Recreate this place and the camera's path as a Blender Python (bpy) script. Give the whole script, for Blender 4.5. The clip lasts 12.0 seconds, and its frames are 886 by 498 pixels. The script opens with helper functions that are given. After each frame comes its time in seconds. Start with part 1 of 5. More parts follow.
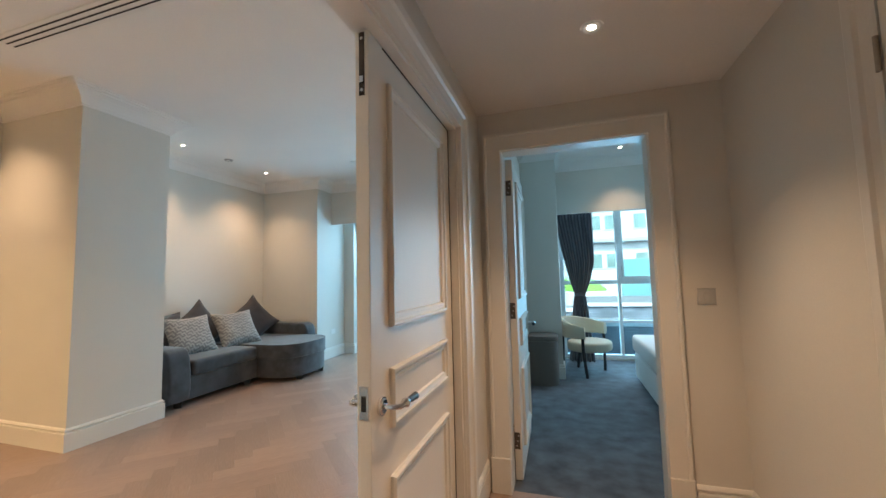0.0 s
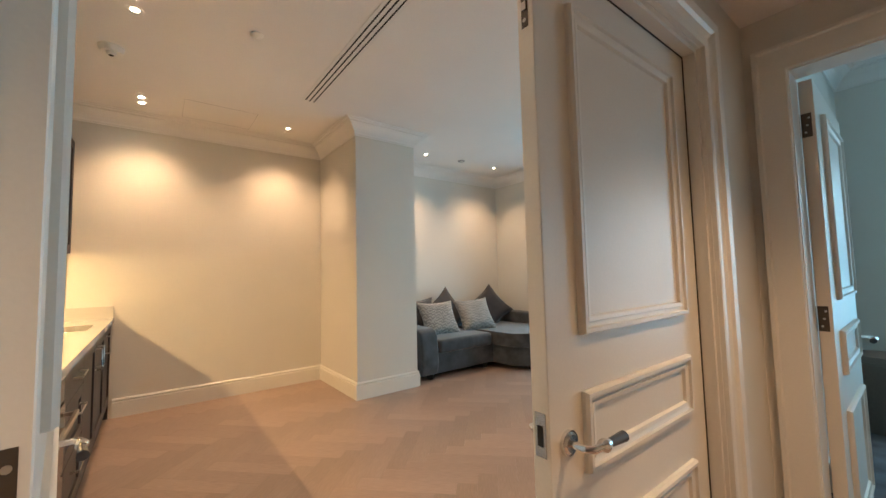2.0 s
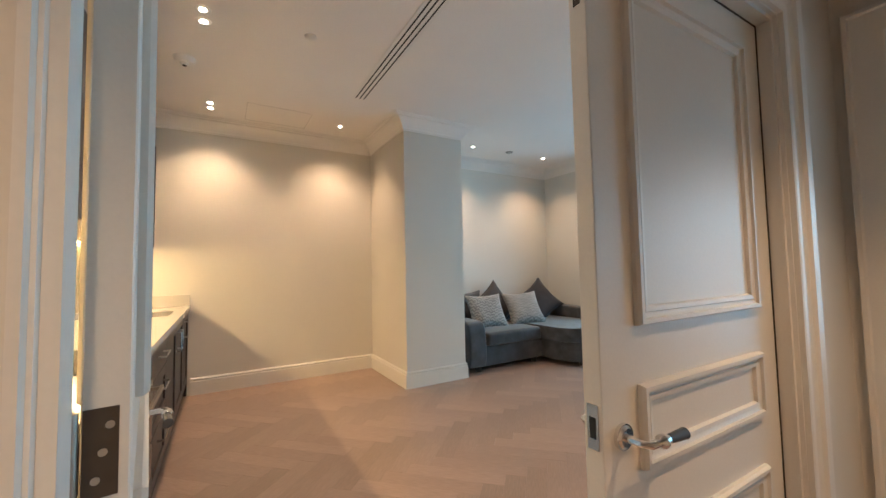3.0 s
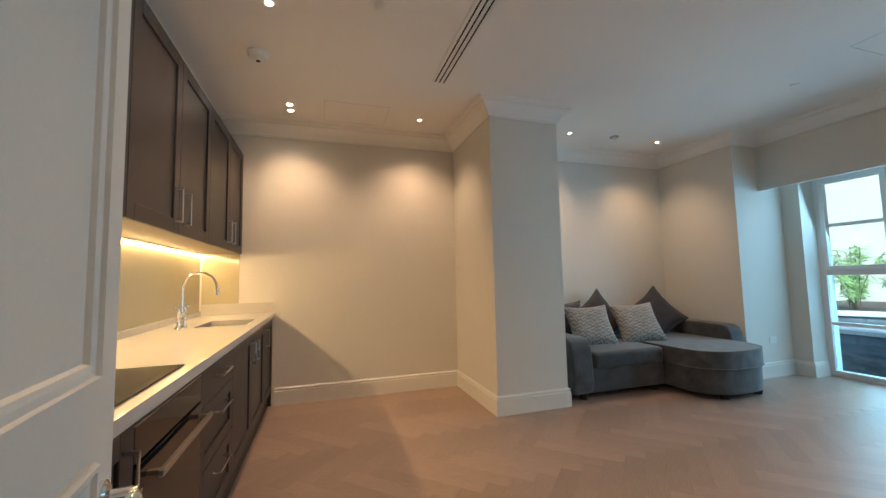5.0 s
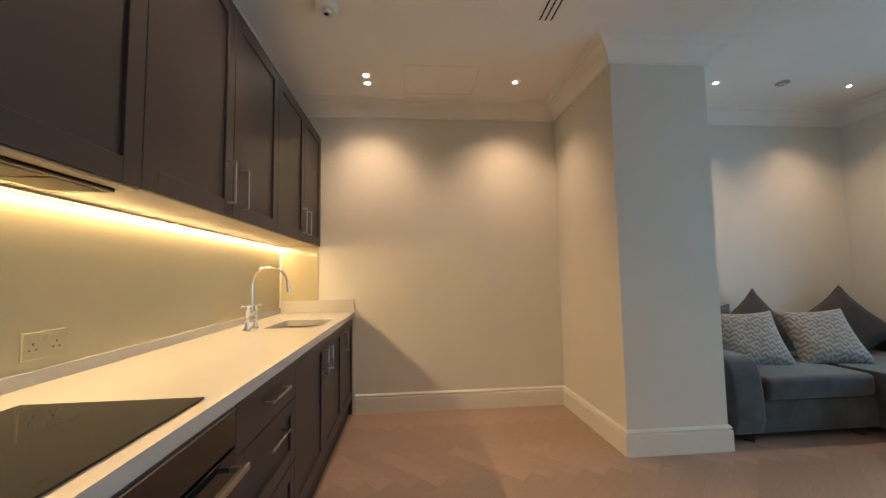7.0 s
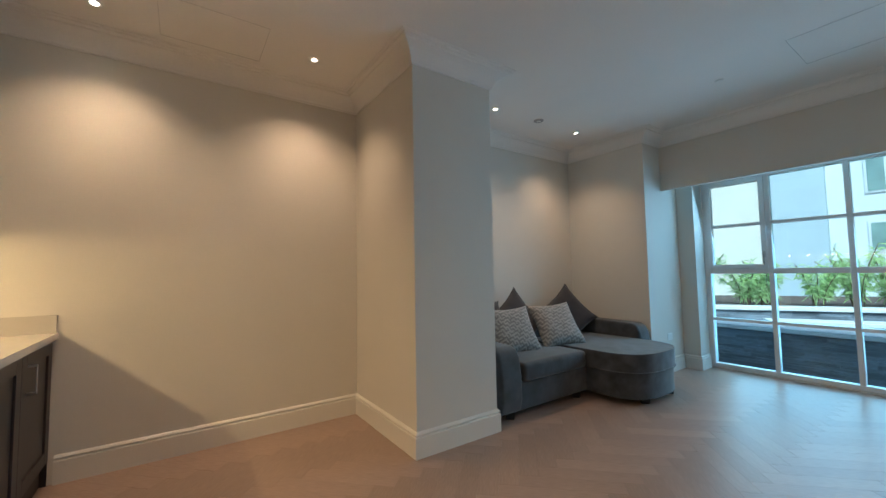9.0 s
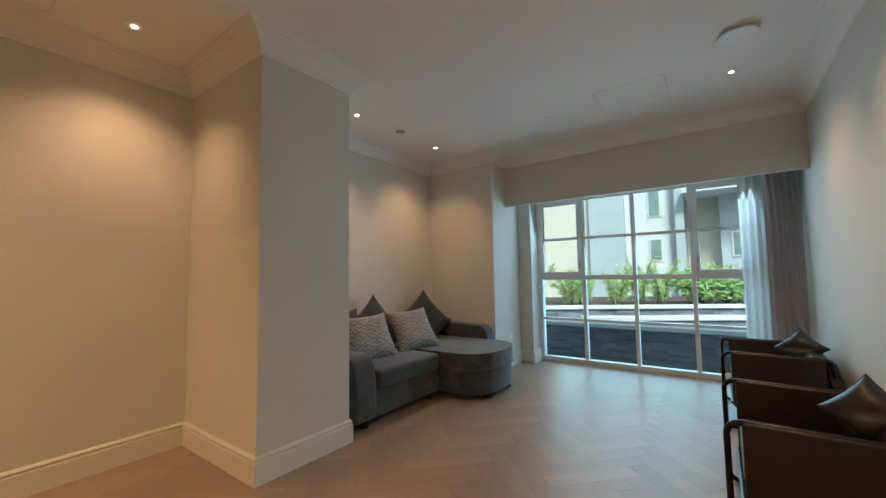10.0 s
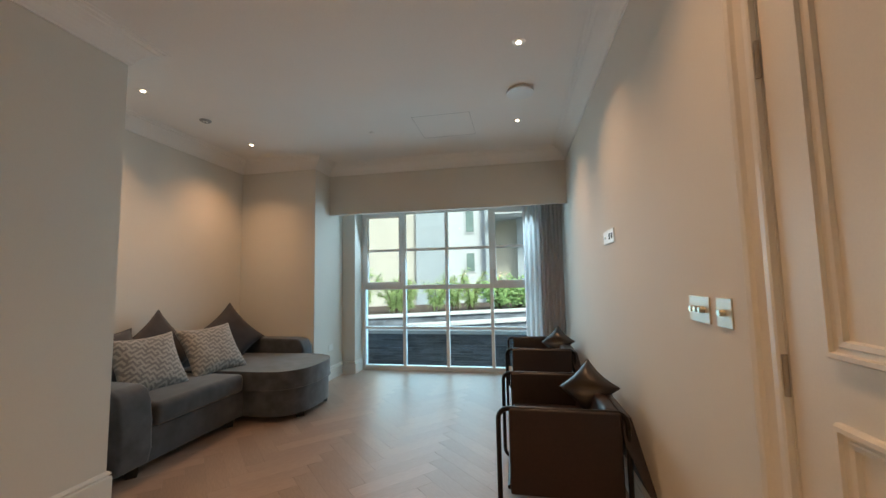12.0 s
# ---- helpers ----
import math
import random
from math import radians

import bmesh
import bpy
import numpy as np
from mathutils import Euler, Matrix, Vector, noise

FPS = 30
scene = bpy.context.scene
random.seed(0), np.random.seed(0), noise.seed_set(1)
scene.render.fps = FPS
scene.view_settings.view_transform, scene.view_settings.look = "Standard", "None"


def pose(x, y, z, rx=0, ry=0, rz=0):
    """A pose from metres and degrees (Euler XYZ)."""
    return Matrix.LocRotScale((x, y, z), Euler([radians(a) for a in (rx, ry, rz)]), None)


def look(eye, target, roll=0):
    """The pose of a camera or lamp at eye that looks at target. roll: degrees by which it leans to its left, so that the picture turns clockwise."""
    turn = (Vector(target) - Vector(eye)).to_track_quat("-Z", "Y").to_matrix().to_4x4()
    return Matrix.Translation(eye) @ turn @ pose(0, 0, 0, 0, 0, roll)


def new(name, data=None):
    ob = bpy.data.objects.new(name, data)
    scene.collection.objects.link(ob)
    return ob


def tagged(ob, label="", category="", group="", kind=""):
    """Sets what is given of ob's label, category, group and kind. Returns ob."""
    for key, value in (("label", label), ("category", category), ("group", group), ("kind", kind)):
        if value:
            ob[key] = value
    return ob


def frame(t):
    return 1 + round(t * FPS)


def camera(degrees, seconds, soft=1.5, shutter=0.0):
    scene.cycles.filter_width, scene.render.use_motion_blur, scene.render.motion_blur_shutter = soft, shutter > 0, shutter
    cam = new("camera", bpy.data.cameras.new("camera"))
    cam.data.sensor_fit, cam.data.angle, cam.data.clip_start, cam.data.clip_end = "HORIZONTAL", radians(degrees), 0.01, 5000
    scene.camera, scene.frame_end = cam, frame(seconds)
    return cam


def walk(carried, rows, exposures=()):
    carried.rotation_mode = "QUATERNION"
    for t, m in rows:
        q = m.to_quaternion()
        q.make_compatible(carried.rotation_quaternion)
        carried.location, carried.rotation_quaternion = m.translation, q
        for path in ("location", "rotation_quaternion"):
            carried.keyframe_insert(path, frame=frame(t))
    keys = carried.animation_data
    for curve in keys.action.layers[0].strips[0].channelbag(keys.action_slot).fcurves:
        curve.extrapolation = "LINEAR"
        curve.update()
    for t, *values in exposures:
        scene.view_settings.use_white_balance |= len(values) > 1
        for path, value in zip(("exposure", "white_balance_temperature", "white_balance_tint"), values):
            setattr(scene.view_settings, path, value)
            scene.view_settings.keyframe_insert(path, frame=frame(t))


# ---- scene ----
cam = camera(98.71, 12.0)
ROWS = [
    (0.0, 0.0024, 0.0208, 1.2562, 17.417, 4.433, 1.315),
    (0.5, -0.0403, 0.1827, 1.2393, 24.962, 4.700, 1.379),
    (1.0, -0.0727, 0.3028, 1.2477, 33.980, 4.184, 1.367),
    (1.5, -0.0483, 0.3395, 1.2593, 43.126, 3.665, 1.355),
    (2.0, -0.0095, 0.3431, 1.2556, 52.639, 3.732, 1.334),
    (2.5, 0.0118, 0.3333, 1.2483, 57.565, 3.234, 1.253),
    (4.5, -0.3228, 0.4569, 1.2314, 66.148, 3.955, 1.086),
    (5.0, -0.5066, 0.5375, 1.2331, 72.552, 4.351, 1.208),
    (5.5, -0.6770, 0.6115, 1.2312, 81.649, 4.518, 1.146),
    (6.0, -0.8657, 0.5992, 1.2283, 85.231, 4.405, 1.043),
    (6.5, -1.0183, 0.5688, 1.2298, 86.486, 4.163, 0.930),
    (8.5, -1.4132, 0.6302, 1.2462, 65.305, 3.115, 0.919),
    (9.0, -1.4026, 0.6848, 1.2516, 55.355, 3.438, 0.974),
    (9.5, -1.3662, 0.7241, 1.2641, 45.176, 3.547, 0.965),
    (10.0, -1.3247, 0.7457, 1.2696, 35.770, 3.877, 0.976),
    (10.5, -1.2705, 0.7552, 1.2783, 28.016, 4.863, 1.025),
    (11.0, -1.2291, 0.7739, 1.2786, 20.449, 5.093, 1.058),
    (11.5, -1.2024, 0.7861, 1.2741, 14.218, 4.946, 1.090),
    (12.0, -1.2095, 0.7815, 1.2808, 10.902, 4.823, 1.044),
]
EXPOSURES = [(0.0, 1.42, 6250, 10), (1.5, 1.42, 6850, 11), (2.5, 1.40, 6300, 10), (4.5, 1.06, 5900, 9), (5.0, 0.94, 6300, 11), (5.5, 0.94, 7050, 14), (6.5, 0.88, 6500, 11), (8.5, 0.80, 5350, 6), (9.5, 0.52, 6800, 12), (10.5, 0.58, 7700, 18), (12.0, 0.67, 7950, 21)]
walk(cam, [(t, pose(x, y, z, 90 + pitch, roll, yaw)) for t, x, y, z, yaw, pitch, roll in ROWS], EXPOSURES)
SPOT_W, LED_W, SKY, DAY_W = 42.0, 18.5, 0.15, 43.0


# ================= world, daylight and lamps =================
world = bpy.data.worlds.new("sky")
scene.world = world
world.use_nodes = True
wn = world.node_tree
sky = wn.nodes.new("ShaderNodeTexSky")
sky.sky_type, sky.sun_disc = "NISHITA", False
sky.sun_elevation, sky.sun_rotation, sky.air_density, sky.dust_density = radians(42), radians(150), 1.0, 2.5
wn.nodes["Background"].inputs["Strength"].default_value = SKY
wn.links.new(sky.outputs[0], wn.nodes["Background"].inputs["Color"])
sun = new("sun", bpy.data.lights.new("sun", "SUN"))
sun.data.energy, sun.data.angle, sun.data.color = 4.2, radians(12), (1.0, 0.95, 0.88)
sun.matrix_world = look((0, 0, 20), (-9, 15, 0))
for name, x, width, power in (("window_daylight", -2.2, 2.5, DAY_W), ("bedroom_daylight", 1.25, 2.6, DAY_W)):
    day = new(name, bpy.data.lights.new(name, "AREA"))
    day.data.shape, day.data.size, day.data.size_y, day.data.energy, day.data.color = "RECTANGLE", width, 2.3, power, (0.37, 0.73, 1.0)
    day.matrix_world = look((x, 6.40, 1.18), (x, 3.2, -0.05))


# ================= materials =================
def material(name, color, rough=0.5, metal=0.0, grain=0.0, scale=40.0, bump=0.0, stain=0.0, coat=0.0, vary=0.0, stretch=(1, 1, 1), sheen=0.0, specular=0.5):
    """A surface with variation at two scales: fine grain and broad unevenness."""
    m = bpy.data.materials.new(name)
    m.use_nodes = True
    nt = m.node_tree
    b = nt.nodes["Principled BSDF"]
    b.inputs["Roughness"].default_value, b.inputs["Metallic"].default_value = rough, metal
    b.inputs["Coat Weight"].default_value, b.inputs["Sheen Weight"].default_value = coat, sheen
    b.inputs["Specular IOR Level"].default_value = specular
    b.inputs["Base Color"].default_value = (*color, 1)
    tc = nt.nodes.new("ShaderNodeTexCoord")
    mp = nt.nodes.new("ShaderNodeMapping")
    mp.inputs["Scale"].default_value = stretch
    nt.links.new(tc.outputs["Object"], mp.inputs["Vector"])
    fine = nt.nodes.new("ShaderNodeTexNoise")
    fine.inputs["Scale"].default_value, fine.inputs["Detail"].default_value = scale, 4
    nt.links.new(mp.outputs[0], fine.inputs["Vector"])
    wide = nt.nodes.new("ShaderNodeTexNoise")
    wide.inputs["Scale"].default_value, wide.inputs["Detail"].default_value = 1.7, 3
    nt.links.new(tc.outputs["Object"], wide.inputs["Vector"])
    hsv = nt.nodes.new("ShaderNodeHueSaturation")
    hsv.inputs["Color"].default_value = (*color, 1)

    def spread(src, amount):
        r = nt.nodes.new("ShaderNodeMapRange")
        r.inputs["From Min"].default_value, r.inputs["From Max"].default_value = 0.25, 0.75
        r.inputs["To Min"].default_value, r.inputs["To Max"].default_value = 1 - amount, 1 + amount
        nt.links.new(src, r.inputs["Value"])
        return r.outputs[0]

    def times(a, c):
        k = nt.nodes.new("ShaderNodeMath")
        k.operation = "MULTIPLY"
        nt.links.new(a, k.inputs[0]), nt.links.new(c, k.inputs[1])
        return k.outputs[0]
    value = times(spread(fine.outputs["Fac"], grain), spread(wide.outputs["Fac"], stain))
    if vary:
        info = nt.nodes.new("ShaderNodeObjectInfo")
        r = nt.nodes.new("ShaderNodeMapRange")
        r.inputs["To Min"].default_value, r.inputs["To Max"].default_value = 1 - vary, 1 + vary
        nt.links.new(info.outputs["Random"], r.inputs["Value"])
        value = times(value, r.outputs[0])
    nt.links.new(value, hsv.inputs["Value"])
    nt.links.new(hsv.outputs[0], b.inputs["Base Color"])
    rr = nt.nodes.new("ShaderNodeMapRange")
    rr.inputs["To Min"].default_value, rr.inputs["To Max"].default_value = max(0.02, rough * 0.85), min(1, rough * 1.15)
    nt.links.new(wide.outputs["Fac"], rr.inputs["Value"]), nt.links.new(rr.outputs[0], b.inputs["Roughness"])
    if bump:
        bp = nt.nodes.new("ShaderNodeBump")
        bp.inputs["Strength"].default_value, bp.inputs["Distance"].default_value = bump, 0.003
        nt.links.new(fine.outputs["Fac"], bp.inputs["Height"]), nt.links.new(bp.outputs[0], b.inputs["Normal"])
    return m


def glowing(name, color, strength):
    m = bpy.data.materials.new(name)
    m.use_nodes = True
    b = m.node_tree.nodes["Principled BSDF"]
    b.inputs["Base Color"].default_value = (*color, 1)
    b.inputs["Emission Color"].default_value, b.inputs["Emission Strength"].default_value = (*color, 1), strength
    return m


def glass_pane(name, tint):
    m = bpy.data.materials.new(name)
    m.use_nodes = True
    nt = m.node_tree
    out = nt.nodes["Material Output"]
    clear, gloss, mix, fr = (nt.nodes.new("ShaderNode" + k) for k in ("BsdfTransparent", "BsdfGlossy", "MixShader", "Fresnel"))
    clear.inputs["Color"].default_value = (*tint, 1)
    gloss.inputs["Roughness"].default_value = 0.02
    fr.inputs["IOR"].default_value = 1.45
    nt.links.new(fr.outputs[0], mix.inputs["Fac"])
    nt.links.new(clear.outputs[0], mix.inputs[1]), nt.links.new(gloss.outputs[0], mix.inputs[2])
    nt.links.new(mix.outputs[0], out.inputs["Surface"])
    return m


def thin_cloth(name, color, through_light):
    """Cloth or leaf that lets part of the daylight through."""
    m = material(name, color, 0.9, grain=0.08, scale=150, bump=0.1, stain=0.05, sheen=0.2)
    nt = m.node_tree
    b, out = nt.nodes["Principled BSDF"], nt.nodes["Material Output"]
    tl, mix = nt.nodes.new("ShaderNodeBsdfTranslucent"), nt.nodes.new("ShaderNodeMixShader")
    tl.inputs["Color"].default_value = (*color, 1)
    mix.inputs["Fac"].default_value = through_light
    nt.links.new(b.outputs[0], mix.inputs[1]), nt.links.new(tl.outputs[0], mix.inputs[2])
    nt.links.new(mix.outputs[0], out.inputs["Surface"])
    return m


WALL = material("wall_paint", (0.685, 0.662, 0.608), 0.75, grain=0.02, scale=160, bump=0.08, stain=0.025)
CEIL = material("ceiling_paint", (0.82, 0.80, 0.77), 0.85, grain=0.02, scale=90, bump=0.05, stain=0.02)
TRIM = material("satin_white_woodwork", (0.74, 0.72, 0.67), 0.35, grain=0.02, scale=120, bump=0.04, stain=0.02)
DOOR = material("satin_cream_door_paint", (0.74, 0.71, 0.65), 0.42, grain=0.02, scale=150, bump=0.05, stain=0.03)
FRAME_PAINT = material("window_frame_paint", (0.78, 0.79, 0.79), 0.4, grain=0.02, stain=0.03)
OAK = material("grey_brown_oak", (0.335, 0.238, 0.190), 0.36, grain=0.14, scale=14, bump=0.12, stain=0.10, vary=0.085, stretch=(1, 9, 1))
# same oak, a tenth darker: weaker sheen of this direction put into the colour
OAK_DIM_SHEEN = material("grey_brown_oak_crosswise_dim_sheen", (0.300, 0.216, 0.172), 0.36, grain=0.14, scale=14, bump=0.12, stain=0.10, vary=0.085, stretch=(9, 1, 1))
SUBFLOOR = material("dark_joint_filler", (0.17, 0.12, 0.095), 0.9, grain=0.1)
CARPET = material("slate_blue_carpet", (0.056, 0.065, 0.080), 0.98, grain=0.8, scale=6.5, bump=0.6, stain=0.3, sheen=0.2)
CABINET = material("charcoal_brown_lacquer", (0.035, 0.028, 0.028), 0.42, grain=0.06, scale=60, bump=0.03, stain=0.06)
PLINTH = material("black_plinth", (0.012, 0.011, 0.011), 0.5, grain=0.1)
QUARTZ = material("pale_quartz", (0.54, 0.515, 0.475), 0.14, grain=0.03, scale=220, stain=0.02)
SPLASH = material("back_painted_glass", (0.45, 0.40, 0.265), 0.10, grain=0.0, stain=0.01, coat=0.3)
HOB_GLASS = material("black_ceramic_glass", (0.010, 0.010, 0.010), 0.06, stain=0.15)
HOB_MARK = material("grey_hob_print", (0.016, 0.016, 0.016), 0.1)
STEEL = material("brushed_steel", (0.58, 0.57, 0.55), 0.28, 1.0, grain=0.05, scale=200, stretch=(1, 30, 1))
CHROME = material("polished_chrome", (0.80, 0.80, 0.80), 0.07, 1.0, stain=0.03)
NICKEL = material("dull_nickel", (0.42, 0.38, 0.33), 0.40, 1.0, grain=0.05)
HINGE_STEEL = material("aged_hinge_steel", (0.12, 0.098, 0.08), 0.45, 0.8, grain=0.1)
DARK_STEEL = material("dark_polished_steel", (0.10, 0.085, 0.075), 0.2, 0.9)
UNDERSIDE = material("taupe_cabinet_underside", (0.30, 0.26, 0.21), 0.5, grain=0.04, stain=0.05)
# grey puts the detector's shade against the bright ceiling into its colour
DETECTOR_SHADED = material("shaded_detector_plastic", (0.34, 0.34, 0.33), 0.5, grain=0.03)
BLACK = material("matt_black", (0.010, 0.010, 0.010), 0.6, grain=0.1)
PLATE_STEEL = material("satin_switch_steel", (0.66, 0.60, 0.50), 0.4, 0.35, grain=0.06, scale=180, stretch=(1, 20, 1))
TEAL = material("pale_teal_hoarding", (0.14, 0.31, 0.32), 0.6, grain=0.05, stain=0.08)
GRASS = material("bright_grass", (0.16, 0.36, 0.05), 0.9, grain=0.3, scale=20, stain=0.2)
SEAM_GREY = material("hairline_shadow_gap", (0.28, 0.27, 0.26), 0.8)
PEWTER = material("smoked_lever_grip", (0.10, 0.11, 0.13), 0.25, 0.4)
PLASTIC = material("white_plastic", (0.78, 0.77, 0.74), 0.35, grain=0.01, stain=0.02)
VELVET = material("charcoal_velvet", (0.046, 0.051, 0.059), 0.85, grain=0.5, scale=9, bump=0.25, stain=0.45, sheen=0.35)
VELVET_DARK = material("dark_plum_velvet", (0.031, 0.030, 0.036), 0.85, grain=0.3, scale=9, bump=0.2, stain=0.2, sheen=0.3)
KEY_CLOTH = material("key_pattern_cloth", (0.165, 0.165, 0.165), 0.85, grain=0.25, scale=300, bump=0.3, sheen=0.3)
KEY_LINE = material("key_pattern_thread", (0.31, 0.305, 0.29), 0.75, grain=0.2, scale=300, bump=0.3, sheen=0.3)
SOCKET_EDGE = material("worn_plate_edge", (0.62, 0.58, 0.46), 0.25, 0.6)
LEATHER = material("dark_brown_leather", (0.019, 0.0092, 0.0080), 0.42, grain=0.22, scale=55, bump=0.25, stain=0.25)
LEATHER_GLOSS = material("glossy_brown_leather", (0.017, 0.011, 0.009), 0.44, grain=0.2, scale=40, bump=0.2, stain=0.2)
TUBE = material("black_tube_steel", (0.012, 0.010, 0.010), 0.3, 0.6)
CURTAIN = thin_cloth("taupe_grey_curtain", (0.74, 0.70, 0.68), 0.38)
SHEER = thin_cloth("white_sheer", (0.84, 0.84, 0.84), 0.55)
CURTAIN_DARK = material("charcoal_curtain", (0.06, 0.052, 0.056), 0.7, grain=0.12, scale=150, bump=0.1, stain=0.1, sheen=0.4)
CREAM = material("cream_upholstery", (0.62, 0.56, 0.43), 0.7, grain=0.06, scale=200, bump=0.15, stain=0.04)
OTTOMAN = material("taupe_leatherette", (0.16, 0.135, 0.115), 0.5, grain=0.1, scale=90, bump=0.2, stain=0.06)
LINEN = material("white_bed_linen", (0.80, 0.79, 0.77), 0.85, grain=0.04, scale=60, bump=0.2, stain=0.03)
LAMP_ON = glowing("lit_lamp", (1.0, 0.86, 0.66), 30.0)
LED_ON = glowing("lit_led_strip", (1.0, 0.70, 0.30), 3.2)
GLASS = glass_pane("window_glass", (0.78, 0.94, 0.98))
SLATE = material("split_slate", (0.15, 0.175, 0.21), 0.75, grain=0.35, scale=22, bump=0.7, stain=0.35, vary=0.3, stretch=(1, 1, 4))
COPING = material("white_coping_stone", (0.62, 0.64, 0.65), 0.7, grain=0.08, stain=0.1)
CREAM_RENDER = material("cream_render", (0.56, 0.53, 0.47), 0.85, grain=0.05, stain=0.06)
GREY_RENDER = material("pale_grey_render", (0.36, 0.42, 0.46), 0.85, grain=0.05, stain=0.06)
WHITE_RENDER = material("white_render", (0.54, 0.57, 0.59), 0.85, grain=0.05, stain=0.06)
DARK_GLASS = material("far_window_glass", (0.16, 0.24, 0.23), 0.08, stain=0.3)
PAVING = material("grey_paving", (0.17, 0.175, 0.18), 0.85, grain=0.15, stain=0.15)
SOIL = material("dark_soil", (0.09, 0.06, 0.045), 0.95, grain=0.3, bump=0.5)
LEAF = thin_cloth("light_green_leaf", (0.40, 0.56, 0.24), 0.45)
LEAF_DARK = thin_cloth("deep_green_leaf", (0.30, 0.50, 0.20), 0.4)
TWIG = material("brown_twig", (0.12, 0.08, 0.05), 0.85, grain=0.2)
TERRACOTTA = material("terracotta_pot", (0.32, 0.15, 0.09), 0.85, grain=0.1)


# ================= mesh helpers =================
def box(bm, x0, x1, y0, y1, z0, z1, bevel=0.0, segments=1):
    r = bmesh.ops.create_cube(bm, size=1)
    vs = r["verts"]
    bmesh.ops.scale(bm, vec=(abs(x1 - x0), abs(y1 - y0), abs(z1 - z0)), verts=vs)
    bmesh.ops.translate(bm, vec=((x0 + x1) / 2, (y0 + y1) / 2, (z0 + z1) / 2), verts=vs)
    if bevel:
        es = list({e for v in vs for e in v.link_edges})
        bmesh.ops.bevel(bm, geom=es, offset=bevel, segments=segments, affect="EDGES", profile=0.6)
    return bm


def boxed(*args, **kw):
    return box(bmesh.new(), *args, **kw)


def rod(bm, a, b, r, r2=None, n=16):
    a, b = Vector(a), Vector(b)
    m = Matrix.Translation((a + b) / 2) @ (b - a).to_track_quat("Z", "Y").to_matrix().to_4x4()
    bmesh.ops.create_cone(bm, cap_ends=True, segments=n, radius1=r, radius2=r if r2 is None else r2, depth=(b - a).length, matrix=m)
    return bm


def ball(bm, c, r, squash=(1, 1, 1), n=14):
    bmesh.ops.create_uvsphere(bm, u_segments=n, v_segments=n // 2 + 2, radius=r, matrix=Matrix.Translation(c) @ Matrix.Diagonal((*squash, 1)))
    return bm


def pipe(bm, pts, r, n=10):
    """A round bar along a line of points."""
    pts = [Vector(p) for p in pts]
    rings = []
    side = None
    for i, p in enumerate(pts):
        d = (pts[min(i + 1, len(pts) - 1)] - pts[max(i - 1, 0)]).normalized()
        if side is None:
            side = d.orthogonal().normalized()
        side = (side - d * side.dot(d)).normalized()
        up = d.cross(side)
        rings.append([bm.verts.new(p + r * (side * math.cos(2 * math.pi * k / n) + up * math.sin(2 * math.pi * k / n))) for k in range(n)])
    for a, b in zip(rings, rings[1:]):
        for k in range(n):
            bm.faces.new((a[k], a[(k + 1) % n], b[(k + 1) % n], b[k]))
    bm.faces.new(rings[0][::-1]), bm.faces.new(rings[-1])
    return bm


def prism(bm, outline, z0, z1, bevel=0.0, segments=2):
    """An upright solid over a plan outline."""
    low = [bm.verts.new((x, y, z0)) for x, y in outline]
    top = [bm.verts.new((x, y, z1)) for x, y in outline]
    f = [bm.faces.new(low[::-1]), bm.faces.new(top)]
    n = len(outline)
    for i in range(n):
        bm.faces.new((low[i], low[(i + 1) % n], top[(i + 1) % n], top[i]))
    if bevel:
        es = [e for g in f for e in g.edges]
        bmesh.ops.bevel(bm, geom=es, offset=bevel, segments=segments, affect="EDGES", profile=0.6)
    return bm


def sweep(bm, path, profile, closed=False):
    """Moulding: a profile of (offset into the room, height) run along a plan path with the room on its left."""
    n = len(path)
    rings = []
    for i, p in enumerate(path):
        p = Vector(p)
        prev = Vector(path[i - 1]) if i or closed else None
        nxt = Vector(path[(i + 1) % n]) if i < n - 1 or closed else None
        ds = [(p - prev).normalized()] if prev is not None else []
        ds += [(nxt - p).normalized()] if nxt is not None else []
        ns = [Vector((-d.y, d.x)) for d in ds]
        off = ns[0] if len(ns) == 1 else (ns[0] + ns[1]) / (1 + ns[0].dot(ns[1]))
        rings.append([bm.verts.new((p.x + off.x * d, p.y + off.y * d, z)) for d, z in profile])
    m = len(profile)
    pairs = list(zip(rings, rings[1:] + rings[:1])) if closed else list(zip(rings, rings[1:]))
    for a, b in pairs:
        for k in range(m):
            bm.faces.new((a[k], b[k], b[(k + 1) % m], a[(k + 1) % m]))
    if not closed:
        bm.faces.new(rings[0]), bm.faces.new(rings[-1][::-1])
    bmesh.ops.recalc_face_normals(bm, faces=bm.faces)
    return bm


def moulding_frame(bm, u0, u1, v0, v1, depth=0.018, width=0.042):
    """A mitred panel moulding in the u-v plane, standing up along +w."""
    prof = [(0, 0), (0, depth * 0.55), (width * 0.10, depth), (width * 0.32, depth), (width * 0.38, depth * 0.55), (width * 0.62, depth * 0.35), (width * 0.68, depth * 0.6), (width * 0.92, depth * 0.5), (width, 0)]
    rings = []
    for su, sv, u, v in ((1, 1, u0, v0), (-1, 1, u1, v0), (-1, -1, u1, v1), (1, -1, u0, v1)):
        rings.append([bm.verts.new((u + su * d, v + sv * d, w)) for d, w in prof])
    for i in range(4):
        a, b = rings[i], rings[(i + 1) % 4]
        for k in range(len(prof) - 1):
            bm.faces.new((a[k], b[k], b[k + 1], a[k + 1]))
    bmesh.ops.recalc_face_normals(bm, faces=bm.faces)
    return bm


